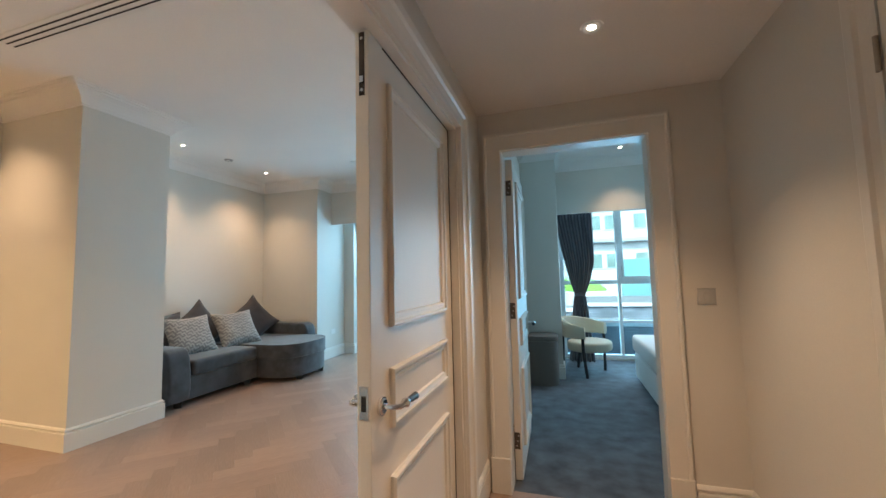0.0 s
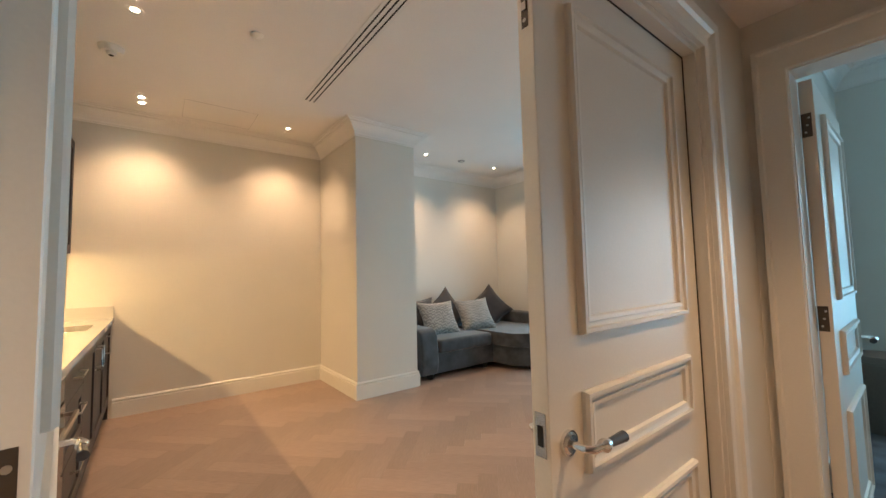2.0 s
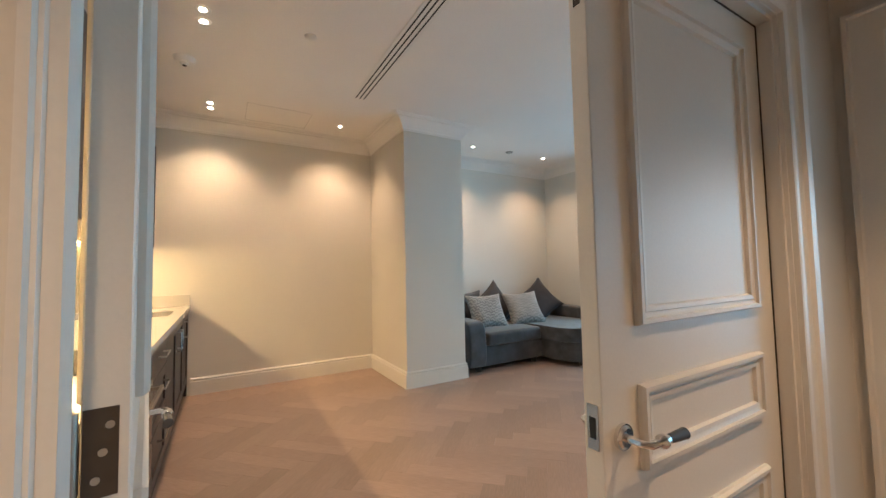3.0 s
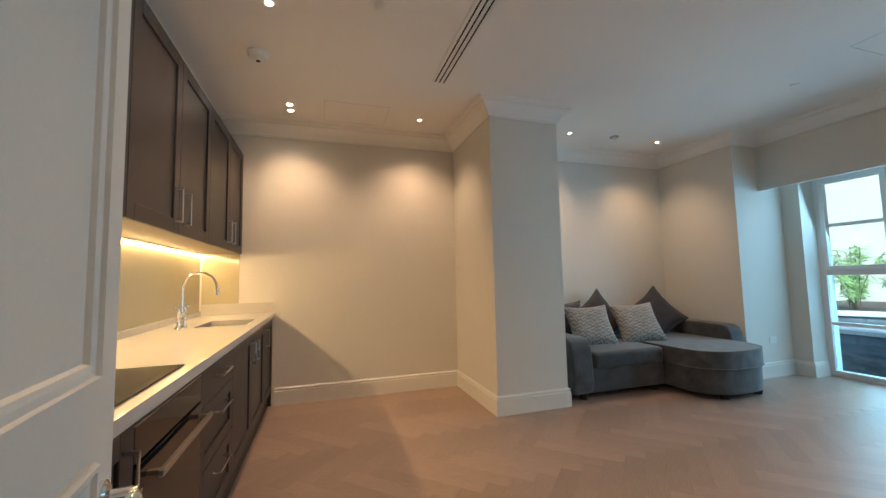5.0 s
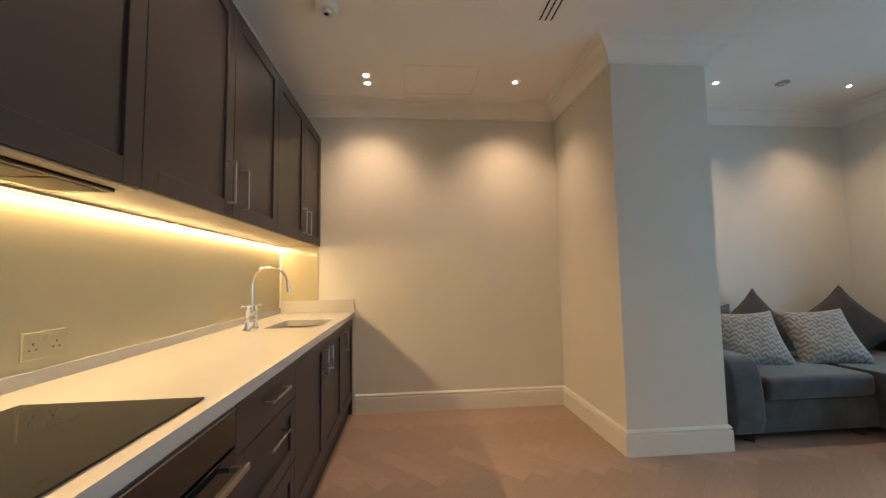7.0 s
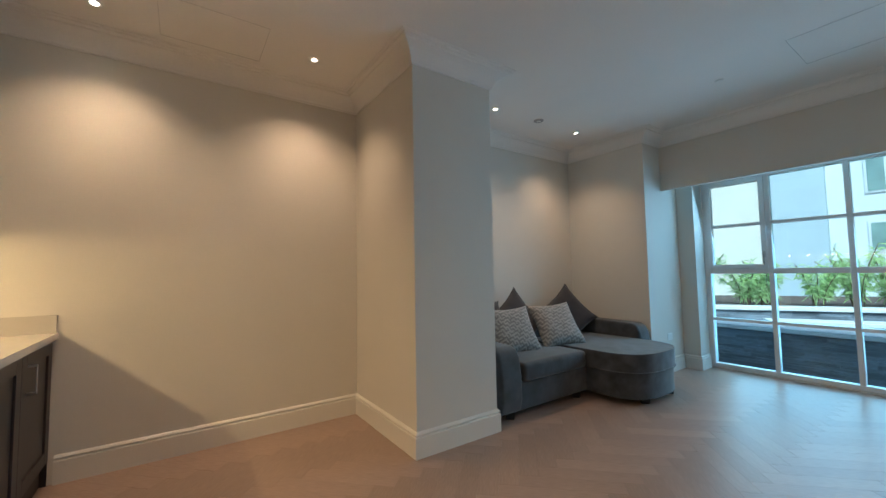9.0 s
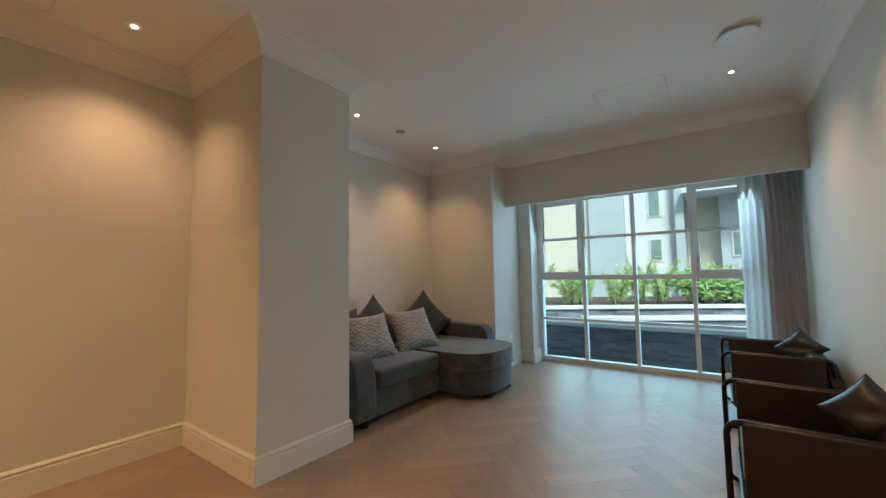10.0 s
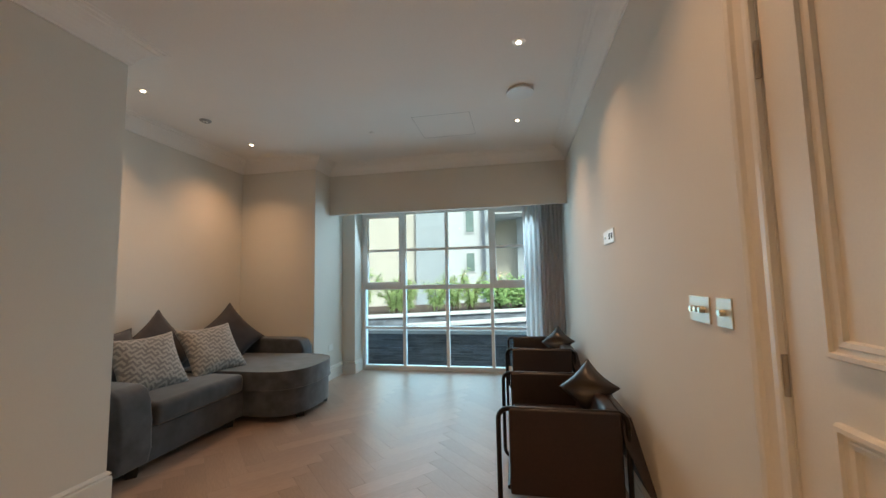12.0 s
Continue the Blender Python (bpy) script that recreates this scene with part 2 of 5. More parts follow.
def part(name, bm, mat, parent=None, label="", smooth=False, at=None):
    me = bpy.data.meshes.new(name)
    bm.to_mesh(me)
    bm.free()
    me.materials.append(mat)
    if smooth:
        for p in me.polygons:
            p.use_smooth = True
        me.set_sharp_from_angle(angle=radians(40))
    ob = new(name, me)
    if parent is not None:
        ob.parent = parent
    if at is not None:
        ob.matrix_basis = at
    if label:
        ob["label"] = label
    return ob


def thing(name, at, label, category, group="", kind=""):
    e = new(name)
    e.empty_display_size = 0.1
    e.matrix_basis = at
    return tagged(e, label, category, group, kind)


def structure(name, bm, mat, label, category, smooth=False):
    return tagged(part(name, bm, mat, smooth=smooth), label, category, kind="structure")


# ================= the plan =================
XW, XE, XC = -4.74, -0.575, -0.475         # west wall, east wall (living side), east wall (hall side)
YS, YN = -0.605, 6.20                       # kitchen wall, window line
H = 2.88                                   # living and bedroom ceiling
HALL_H, HALL_E, HALL_S, BED_Y = 2.29, 0.86, -1.7, 2.355
D0, D1, DH = 0.200, 1.855, 2.025           # double door opening
B0, B1, BH = -0.33, 0.485, 2.036           # bedroom door opening

structure("wall_west", boxed(-5.0, XW, -0.75, 5.165, -0.1, 3.0), WALL, "off-white painted plaster wall behind sofa and kitchen end", "wall")
structure("wall_south", boxed(XW, XE, -0.75, YS, -0.1, 3.0), WALL, "off-white painted plaster wall behind the kitchen units", "wall")
structure("wall_pier", boxed(XW, -3.685, 2.025, 2.755, -0.1, H), WALL, "off-white plaster pier between kitchen and sofa recess", "wall")
bm = boxed(-5.0, -3.69, 5.165, 6.45, -0.1, 3.0)
box(bm, -3.69, -3.50, 5.95, 6.45, -0.1, 3.0)
structure("wall_recess", bm, WALL, "off-white plaster wall and window reveal", "wall")
bm = boxed(XE, XC, -0.75, D0 - 0.02, -0.1, 3.0)
box(bm, XE, XC, D1 + 0.02, 6.45, -0.1, 3.0)
box(bm, XE, XC, D0 - 0.02, D1 + 0.02, DH + 0.02, 3.0)
structure("wall_east", bm, WALL, "off-white painted plaster wall with the double door", "wall")
bm = boxed(-3.50, XE, YN, 6.45, 2.33, 3.0)
box(bm, -3.50, XE, YN, 6.45, -0.1, 0.015)
box(bm, -0.88, XE, YN, 6.45, 0.015, 2.33)
structure("wall_north", bm, WALL, "plaster wall round the tall window", "wall")
structure("ceiling", boxed(-5.0, XE, -0.75, 6.45, H, 3.05), CEIL, "matt white plaster ceiling with recessed spotlights", "ceiling")
structure("wall_pelmet", boxed(-3.69, XE, 5.55, 5.59, 2.20, H, bevel=0.004), WALL, "off-white boxed pelmet above the window", "pelmet")

# hall
bm = boxed(XC, B0 - 0.03, BED_Y, BED_Y + 0.12, -0.1, 3.05)
box(bm, B1 + 0.03, 3.8, BED_Y, BED_Y + 0.12, -0.1, 3.05)
box(bm, B0 - 0.03, B1 + 0.03, BED_Y, BED_Y + 0.12, BH + 0.03, 3.05)
structure("wall_hall_end", bm, WALL, "off-white plaster wall with the bedroom door", "wall")
structure("wall_hall_side", boxed(HALL_E, HALL_E + 0.12, HALL_S, BED_Y, -0.1, 3.0), WALL, "off-white plaster hall wall", "wall")
structure("wall_hall_back", boxed(XC, HALL_E + 0.12, HALL_S - 0.12, HALL_S, -0.1, 3.0), WALL, "off-white plaster wall closing the hall", "wall")
structure("wall_hall_stub", boxed(XE, XC, HALL_S - 0.12, -0.75, -0.1, 3.0), WALL, "off-white plaster hall wall", "wall")
structure("ceiling_hall", boxed(XC, HALL_E, HALL_S, BED_Y, HALL_H, 2.45), CEIL, "matt white lowered hall ceiling", "ceiling")

# bedroom
structure("wall_bedroom_pier", boxed(XC, -0.035, 5.0, 6.45, -0.1, H), WALL, "off-white plaster pier beside the bedroom window", "wall")
structure("wall_bedroom_east", boxed(3.8, 3.92, 2.45, 6.45, -0.1, 3.0), WALL, "off-white plaster bedroom wall", "wall")
bm = boxed(-0.035, 3.8, YN, 6.45, 2.30, 3.0)
box(bm, 2.6, 3.8, YN, 6.45, -0.1, 2.30)
box(bm, -0.035, 2.6, YN, 6.45, -0.1, 0.03)
structure("wall_bedroom_north", bm, WALL, "plaster wall round the bedroom window", "wall")
structure("wall_bedroom_pelmet", boxed(-0.035, 3.8, 5.66, 5.70, 2.13, H, bevel=0.004), WALL, "off-white boxed pelmet above the bedroom window", "pelmet")
structure("ceiling_bedroom", boxed(XC, 3.92, BED_Y + 0.12, 6.45, H, 3.05), CEIL, "matt white bedroom ceiling", "ceiling")
structure("floor_bedroom", boxed(XC, 3.8, BED_Y + 0.02, 6.45, -0.12, 0.0), CARPET, "dark slate blue patterned carpet", "carpet")

# skirting and cornice
SK = [(0, 0), (0.021, 0), (0.021, 0.134), (0.018, 0.139), (0.008, 0.141), (0.008, 0.147), (0.017, 0.149), (0.018, 0.156), (0.012, 0.165), (0.005, 0.172), (0, 0.172)]
CO = [(0, H - 0.140), (0.012, H - 0.140), (0.014, H - 0.126), (0.022, H - 0.116), (0.032, H - 0.096), (0.048, H - 0.074), (0.070, H - 0.054), (0.096, H - 0.038), (0.110, H - 0.032), (0.113, H - 0.022), (0.136, H - 0.016), (0.140, H - 0.007), (0.160, H - 0.005), (0.161, H), (0, H)]
structure("baseboard_living", sweep(bmesh.new(), [(-3.50, 6.19), (-3.50, 5.95), (-3.69, 5.95), (-3.69, 5.165), (XW, 5.165), (XW, 2.755), (-3.685, 2.755), (-3.685, 2.025), (XW, 2.025), (XW, 0.075)], SK), TRIM, "tall white moulded skirting board", "skirting")
structure("baseboard_east", sweep(bmesh.new(), [(XE, 1.958), (XE, 6.19)], SK), TRIM, "tall white moulded skirting board", "skirting")
structure("trim_cornice", sweep(bmesh.new(), [(XE, YS), (XE, 5.55), (-3.69, 5.55), (-3.69, 5.165), (XW, 5.165), (XW, 2.755), (-3.685, 2.755), (-3.685, 2.025), (XW, 2.025), (XW, YS)], CO, closed=True), CEIL, "stepped white plaster cornice", "cornice")
structure("trim_cornice_bedroom", sweep(bmesh.new(), [(XC, BED_Y + 0.12), (3.8, BED_Y + 0.12), (3.8, 5.66), (-0.035, 5.66), (-0.035, 5.0), (XC, 5.0)], CO, closed=True), CEIL, "stepped white plaster cornice", "cornice")
SKH = [(d * 0.9, z) for d, z in SK]
structure("baseboard_hall", sweep(bmesh.new(), [(HALL_E, 1.425), (HALL_E, BED_Y), (B1 + 0.125, BED_Y)], SKH), TRIM, "white moulded skirting board", "skirting")
structure("baseboard_hall_corner", sweep(bmesh.new(), [(XC, BED_Y - 0.001), (XC, D1 + 0.13)], SKH), TRIM, "white moulded skirting board", "skirting")
structure("baseboard_bedroom", sweep(bmesh.new(), [(-0.035, 6.19), (-0.035, 5.0), (XC, 5.0), (XC, 3.35)], SK), TRIM, "white moulded skirting board", "skirting")


# ================= doors =================
def casing(bm, u0, u1, top, width=0.11, depth=0.024, plain=False):
    """A moulded architrave round three sides of an opening, in u (along the wall), w (out of the wall), z."""
    prof = [(0.004, 0), (0.004, depth * 0.6), (0.012, depth * 0.7), (0.030, depth * 0.7), (0.036, depth * 0.5), (0.062, depth * 0.8), (0.070, depth * 1.2), (width - 0.012, depth * 1.35), (width, depth * 1.1), (width, 0)]
    if plain:
        prof = [(0.004, 0), (0.004, depth * 0.75), (0.008, depth * 0.9), (width - 0.022, depth * 0.95), (width - 0.016, depth * 1.25), (width - 0.003, depth * 1.25), (width, depth), (width, 0)]
    rings = []
    for u, z, su, sz in ((u0, 0.0, -1, 0), (u0, top, -1, 1), (u1, top, 1, 1), (u1, 0.0, 1, 0)):
        rings.append([bm.verts.new((u + su * d, w, z + sz * d)) for d, w in prof])
    for a, b in zip(rings, rings[1:]):
        for k in range(len(prof) - 1):
            bm.faces.new((a[k], b[k], b[k + 1], a[k + 1]))
    bm.faces.new(rings[0]), bm.faces.new(rings[-1][::-1])
    bmesh.ops.recalc_face_normals(bm, faces=bm.faces)
    return bm


def lever(parent, u, w, z, way, out):
    """A lever handle: rose, neck, knuckle and grip. way: along u; out: the side it stands out on."""
    bm = rod(bmesh.new(), (u, w, z), (u, w + out * 0.008, z), 0.027, n=28)
    rod(bm, (u, w + out * 0.008, z), (u, w + out * 0.013, z), 0.024, 0.019, n=28)
    part("rose", bm, CHROME, parent, "polished chrome rose", True)
    h = pipe(bmesh.new(), [(u, w + out * 0.01, z), (u, w + out * 0.045, z), (u + way * 0.008, w + out * 0.058, z), (u + way * 0.040, w + out * 0.060, z)], 0.0085, 14)
    ball(h, (u + way * 0.045, w + out * 0.060, z), 0.015)
    rod(h, (u + way * 0.050, w + out * 0.060, z), (u + way * 0.062, w + out * 0.060, z), 0.012, 0.010)
    lv = part("lever", h, CHROME, parent, "polished chrome lever", True)
    part("grip", rod(bmesh.new(), (u + way * 0.060, w + out * 0.060, z), (u + way * 0.125, w + out * 0.060, z - 0.002), 0.009, 0.0125), PEWTER, lv, "smoked grey fluted grip", True)


def door_leaf(name, at, width, height, label, latch=True, grip=0.884, panels=((0.16, 0.655), (0.800, 0.980), (1.108, 1.905))):
    """A panelled leaf: hinge at u = 0, leaf along +u, thickness along +w (0 is the face with the hinge knuckles)."""
    d = thing(name, at, label, "door", kind="structure")
    part("leaf", boxed(0, width, 0, 0.045, 0.006, height, bevel=0.002), DOOR, d)
    for z0, z1 in panels:
        for face in (0, 1):
            bm = moulding_frame(bmesh.new(), 0.135, width - 0.120, z0, z1)
            for v in bm.verts:
                u, z, w = v.co
                v.co = (u, 0.045 + w if face else -w, z)
            if not face:
                bmesh.ops.reverse_faces(bm, faces=bm.faces)
            bmesh.ops.recalc_face_normals(bm, faces=bm.faces)
            part("panel_moulding", bm, DOOR, d)
    if latch:
        for w, out in ((0.045, 1), (0.0, -1)):
            lever(d, width - 0.060, w, grip, -1, out)
        p = part("latch_plate", boxed(width, width + 0.002, 0.008, 0.037, 0.862, 0.955, bevel=0.0009), STEEL, d, "steel latch plate")
        part("latch_hole", boxed(width + 0.0015, width + 0.003, 0.015, 0.030, 0.885, 0.928), BLACK, p)
        f = part("flush_bolt", boxed(width, width + 0.002, 0.013, 0.032, height - 0.205, height - 0.005, bevel=0.0009), DARK_STEEL, d, "dark polished flush bolt")
        for k in (-0.188, -0.025):
            part("bolt_screw", rod(bmesh.new(), (width + 0.001, 0.0225, height + k), (width + 0.003, 0.0225, height + k), 0.005, n=12), CHROME, f)
        part("slide", boxed(width + 0.001, width + 0.006, 0.016, 0.029, height - 0.165, height - 0.145, bevel=0.001), CHROME, f)
    for z in (0.24, 1.04, 1.835):
        hg = part("hinge", rod(bmesh.new(), (-0.006, -0.007, z - 0.05), (-0.006, -0.007, z + 0.05), 0.0065, n=12), NICKEL, d, "dull nickel butt hinge", True)
        part("hinge_flap", boxed(-0.0015, 0.0, 0.002, 0.034, z - 0.05, z + 0.05), HINGE_STEEL, hg)
        for k in (-0.03, 0.0, 0.03):
            part("screw", rod(bmesh.new(), (-0.0028, 0.020 + k * 0.2, z + k), (-0.001, 0.020 + k * 0.2, z + k), 0.0045, n=10), STEEL, hg)
    return d


# double door: the fixed leaf stands closed, the other is swung into the room
structure("door_frame_double", boxed(XE, XC, D0 - 0.02, D0, 0, DH + 0.02), TRIM, "white door lining", "door frame")
bm = boxed(XE, XC, D1, D1 + 0.02, 0, DH + 0.02)
box(bm, XE, XC, D0, D1, DH, DH + 0.02)
box(bm, XE + 0.05, XC - 0.012, D0 + 0.0, D0 + 0.014, 0, DH)
box(bm, XE + 0.05, XC - 0.012, D1 - 0.014, D1, 0, DH)
box(bm, XE + 0.05, XC - 0.012, D0 + 0.014, D1 - 0.014, DH - 0.014, DH)
structure("door_frame_head", bm, TRIM, "white door lining with stop beads", "door frame")
bm = casing(bmesh.new(), D0, D1, DH)
for v in bm.verts:
    v.co = (XC + v.co.y, v.co.x, v.co.z)
bmesh.ops.recalc_face_normals(bm, faces=bm.faces)
structure("trim_architrave_hall", bm, TRIM, "wide moulded white architrave", "architrave")
bm = casing(bmesh.new(), D0, D1, DH, width=0.10)
for v in bm.verts:
    v.co = (XE - v.co.y, v.co.x, v.co.z)
bmesh.ops.recalc_face_normals(bm, faces=bm.faces)
structure("trim_architrave_living", bm, TRIM, "wide moulded white architrave", "architrave")
# thin dark strip added in place of the shade in the door gap
shade_strip = boxed(XE + 0.0475, XE + 0.0505, D1 - 0.018, D1 - 0.013, 0, DH - 0.013)
box(shade_strip, XE + 0.0475, XE + 0.0505, D0 + 0.9, D1 - 0.018, DH - 0.018, DH - 0.013)
structure("trim_door_seal", shade_strip, DARK_STEEL, "thin dark strip standing in for shade between door leaf and lining", "door seal")
LEAF_R, LEAF_L = 0.843, 0.870
# local u runs from the hinge; w from the knuckle face to the hall face
right = Matrix(((0, 1, 0, XE + 0.002), (-1, 0, 0, D1 - 0.003), (0, 0, 1, 0), (0, 0, 0, 1)))
door_leaf("door_1", right, LEAF_R, DH - 0.008, "closed cream panelled leaf of a double door, chrome lever")
SWING = 97.4
pin = Matrix.Translation((XE - 0.007, D0 - 0.002, 0)) @ Matrix.Rotation(radians(SWING), 4, "Z")
door_leaf("door_2", pin @ Matrix(((0, 1, 0, 0.008), (1, 0, 0, 0.006), (0, 0, 1, 0), (0, 0, 0, 1))), LEAF_L, DH - 0.008, "cream panelled leaf of a double door, open into the room", grip=0.845, panels=((0.16, 0.630), (0.755, 0.930), (1.062, 1.905)))

# bedroom door
bm = boxed(B0 - 0.03, B0, BED_Y - 0.002, BED_Y + 0.122, 0, BH + 0.03)
box(bm, B1, B1 + 0.03, BED_Y - 0.002, BED_Y + 0.122, 0, BH + 0.03)
box(bm, B0, B1, BED_Y - 0.002, BED_Y + 0.122, BH, BH + 0.03)
structure("door_frame_bedroom", bm, TRIM, "white door lining", "door frame")
bm = casing(bmesh.new(), B0, B1, BH, width=0.112, plain=True)
for v in bm.verts:
    v.co = (v.co.x, BED_Y - v.co.y, v.co.z)
bmesh.ops.recalc_face_normals(bm, faces=bm.faces)
structure("trim_architrave_bedroom", bm, TRIM, "wide plain white architrave on plinth blocks", "architrave")
bm = boxed(B0 - 0.116, B0 - 0.002, BED_Y - 0.036, BED_Y, 0, 0.20, bevel=0.003)
structure("trim_plinth_block", bm, TRIM, "white plinth block under the architrave", "plinth block")
bm = boxed(B1 + 0.002, B1 + 0.116, BED_Y - 0.036, BED_Y, 0, 0.20, bevel=0.003)
structure("trim_plinth_block_b", bm, TRIM, "white plinth block under the architrave", "plinth block")
bed_door = Matrix.Translation((B0 + 0.002, BED_Y + 0.128, 0)) @ Matrix.Rotation(radians(91), 4, "Z")
door_leaf("door_3", bed_door @ Matrix(((1, 0, 0, 0.006), (0, -1, 0, 0.0), (0, 0, 1, 0), (0, 0, 0, 1))), 0.82, BH - 0.01, "cream panelled bedroom door standing open")

# hall side door with architrave
bm = casing(bmesh.new(), 0.50, 1.31, DH, width=0.11)
for v in bm.verts:
    v.co = (HALL_E - v.co.y, v.co.x, v.co.z)
bmesh.ops.recalc_face_normals(bm, faces=bm.faces)
structure("trim_architrave_side", bm, TRIM, "wide moulded white architrave", "architrave")
door_leaf("door_4", Matrix(((0, 1, 0, HALL_E - 0.012), (-1, 0, 0, 1.31), (0, 0, 1, 0), (0, 0, 0, 1))), 0.81, DH - 0.008, "closed cream panelled hall door")


# ================= windows =================
def tall_window(name, at, xs, zs, label, casements, skip=()):
    """A gridded window: frame, mullions, transoms, casement frames, panes. u along the wall."""
    w = thing(name, at, label, "window", kind="structure")
    u0, u1, z0, z1 = xs[0], xs[-1], zs[0], zs[-1]
    bm = boxed(u0 - 0.03, u0 + 0.03, -0.03, 0.06, z0, z1 + 0.03, bevel=0.003)
    box(bm, u1 - 0.03, u1 + 0.03, -0.03, 0.06, z0, z1 + 0.03, bevel=0.003)
    box(bm, u0 + 0.03, u1 - 0.03, -0.03, 0.06, z0, z0 + 0.045, bevel=0.003)
    box(bm, u0 + 0.03, u1 - 0.03, -0.03, 0.06, z1 - 0.03, z1 + 0.03, bevel=0.003)
    part("window_frame", bm, FRAME_PAINT, w)
    for u in xs[1:-1]:
        part("mullion", boxed(u - 0.022, u + 0.022, -0.026, 0.05, z0 + 0.045, z1 - 0.03, bevel=0.003), FRAME_PAINT, w)
    for i, z in enumerate(zs[1:-1]):
        for a, b in zip(xs, xs[1:]):
            hw = 0.03 if i == 1 else 0.017
            part("transom", boxed(a + 0.022, b - 0.022, -0.022, 0.045, z - hw, z + hw, bevel=0.003), FRAME_PAINT, w)
    for i, (a, b) in enumerate(zip(xs, xs[1:])):
        for c, d in zip(zs, zs[1:]):
            g = part("pane", boxed(a + 0.01, b - 0.01, 0.008, 0.014, c + 0.01, d - 0.01), GLASS, w)
            g.visible_shadow = False
        if i in casements:
            k = 0.05
            zl, zh = zs[2] + 0.03, zs[-1] - 0.03
            bm = boxed(a + 0.022, a + 0.022 + k, -0.045, 0.02, zl, zh, bevel=0.003)
            box(bm, b - 0.022 - k, b - 0.022, -0.045, 0.02, zl, zh, bevel=0.003)
            box(bm, a + 0.022 + k, b - 0.022 - k, -0.045, 0.02, zl, zl + k, bevel=0.003)
            box(bm, a + 0.022 + k, b - 0.022 - k, -0.045, 0.02, zh - k, zh, bevel=0.003)
            cs = part("casement", bm, FRAME_PAINT, w)
            side = b - 0.047 if casements[i] > 0 else a + 0.047
            hb = pipe(bmesh.new(), [(side, -0.045, zl + 0.16), (side, -0.075, zl + 0.16), (side, -0.078, zl + 0.15), (side, -0.078, zl + 0.04)], 0.006, 8)
            box(hb, side - 0.012, side + 0.012, -0.052, -0.045, zl + 0.13, zl + 0.20, bevel=0.002)
            part("window_handle", hb, STEEL, cs, "steel window handle", True)
    return w


tall_window("window_1", pose(0, YN + 0.04, 0), [-3.475, -2.842, -2.198, -1.557, -0.915], [0.02, 0.608, 1.20, 1.755, 2.33], "tall white gridded living room window with two casements", {0: 1, 3: -1})
tall_window("window_2", pose(0, YN + 0.04, 0), [-0.005, 0.80, 1.68, 2.57], [0.03, 0.56, 1.145, 1.73, 2.29], "tall white gridded bedroom window", {1: -1})


# ================= ceiling fittings and lamps =================
SPOT_COLOR = (1.0, 0.645, 0.375)


def trim_ring(d, x):
    bm = bmesh.new()
    n = 28
    prof = [(0.046, 0.0), (0.046, -0.003), (0.038, -0.005), (0.030, -0.0035), (0.020, -0.0012)]
    rings = [[bm.verts.new((x + r * math.cos(2 * math.pi * k / n), r * math.sin(2 * math.pi * k / n), h)) for k in range(n)] for r, h in prof]
    for a, b in zip(rings, rings[1:]):
        for k in range(n):
            bm.faces.new((a[k], a[(k + 1) % n], b[(k + 1) % n], b[k]))
    part("trim_ring", bm, PLASTIC, d, smooth=True)


def downlight(x, y, z, power, cone=96, tilt=0.0, twin=0.0):
    d = thing("downlight", pose(x, y, z), "pair of small round recessed downlights, lit, in the ceiling", "downlight", "recessed downlights") if twin else thing("downlight", pose(x, y, z), "small round recessed downlight, lit, in the ceiling", "downlight", "recessed downlights")
    for dx in (-twin, twin) if twin else (0.0,):
        trim_ring(d, dx)
        part("bulb", rod(bmesh.new(), (dx, 0, -0.0006), (dx, 0, -0.0022), 0.021 if twin else 0.0145, n=24), LAMP_ON, d)
    lamp = new("spot_lamp", bpy.data.lights.new("spot_lamp", "SPOT"))
    lamp.data.energy, lamp.data.color, lamp.data.spot_size, lamp.data.spot_blend, lamp.data.shadow_soft_size = power, SPOT_COLOR, radians(cone), 1.0, 0.035
    lamp.matrix_world = look((x, y, z - 0.012), (x + tilt, y, z - 2.4))


# the last two are unseen, added by row spacing to light the doors
SPOTS = [(-4.28, 0.235), (-4.255, 1.495), (-4.17, 3.27), (-4.15, 4.55), (-1.14, 3.285), (-1.145, 4.57), (-2.78, 0.228), (-1.28, 0.23), (-1.14, 1.99)]
for x, y in SPOTS:
    downlight(x, y, H, SPOT_W * (0.72 if y > 3 else 0.82 if x < -2 else 0.6), 112, tilt=-0.33 if x < -4 else 0.06 if x > -1.5 else 0.0, twin=0.065 if y < 0.5 else 0.0)
downlight(0.165, 1.66, HALL_H, SPOT_W * 0.9)
# unseen second hall lamp, added to light the near end of the hall
downlight(0.18, 0.2, HALL_H, SPOT_W * 0.9)
downlight(0.78, 5.25, H, SPOT_W * 0.6)


def ceiling_disc(name, x, y, r, h, label, mat, core=True):
    d = thing(name, pose(x, y, H), label, name.replace("_", " "))
    bm = rod(bmesh.new(), (0, 0, 0), (0, 0, -h * 0.35), r, n=32)
    rod(bm, (0, 0, -h * 0.35), (0, 0, -h), r * 0.97, r * 0.78, n=32)
    part("base", bm, mat, d, smooth=True)
    if core:
        part("sensor", rod(bmesh.new(), (0, 0, -h), (0, 0, -h * 1.5), r * 0.42, r * 0.3, n=20), PLASTIC, d, smooth=True)
        part("sensor_slot", rod(bmesh.new(), (0, 0, -h * 1.5), (0, 0, -h * 1.56), r * 0.2, n=12), BLACK, d)
    return d


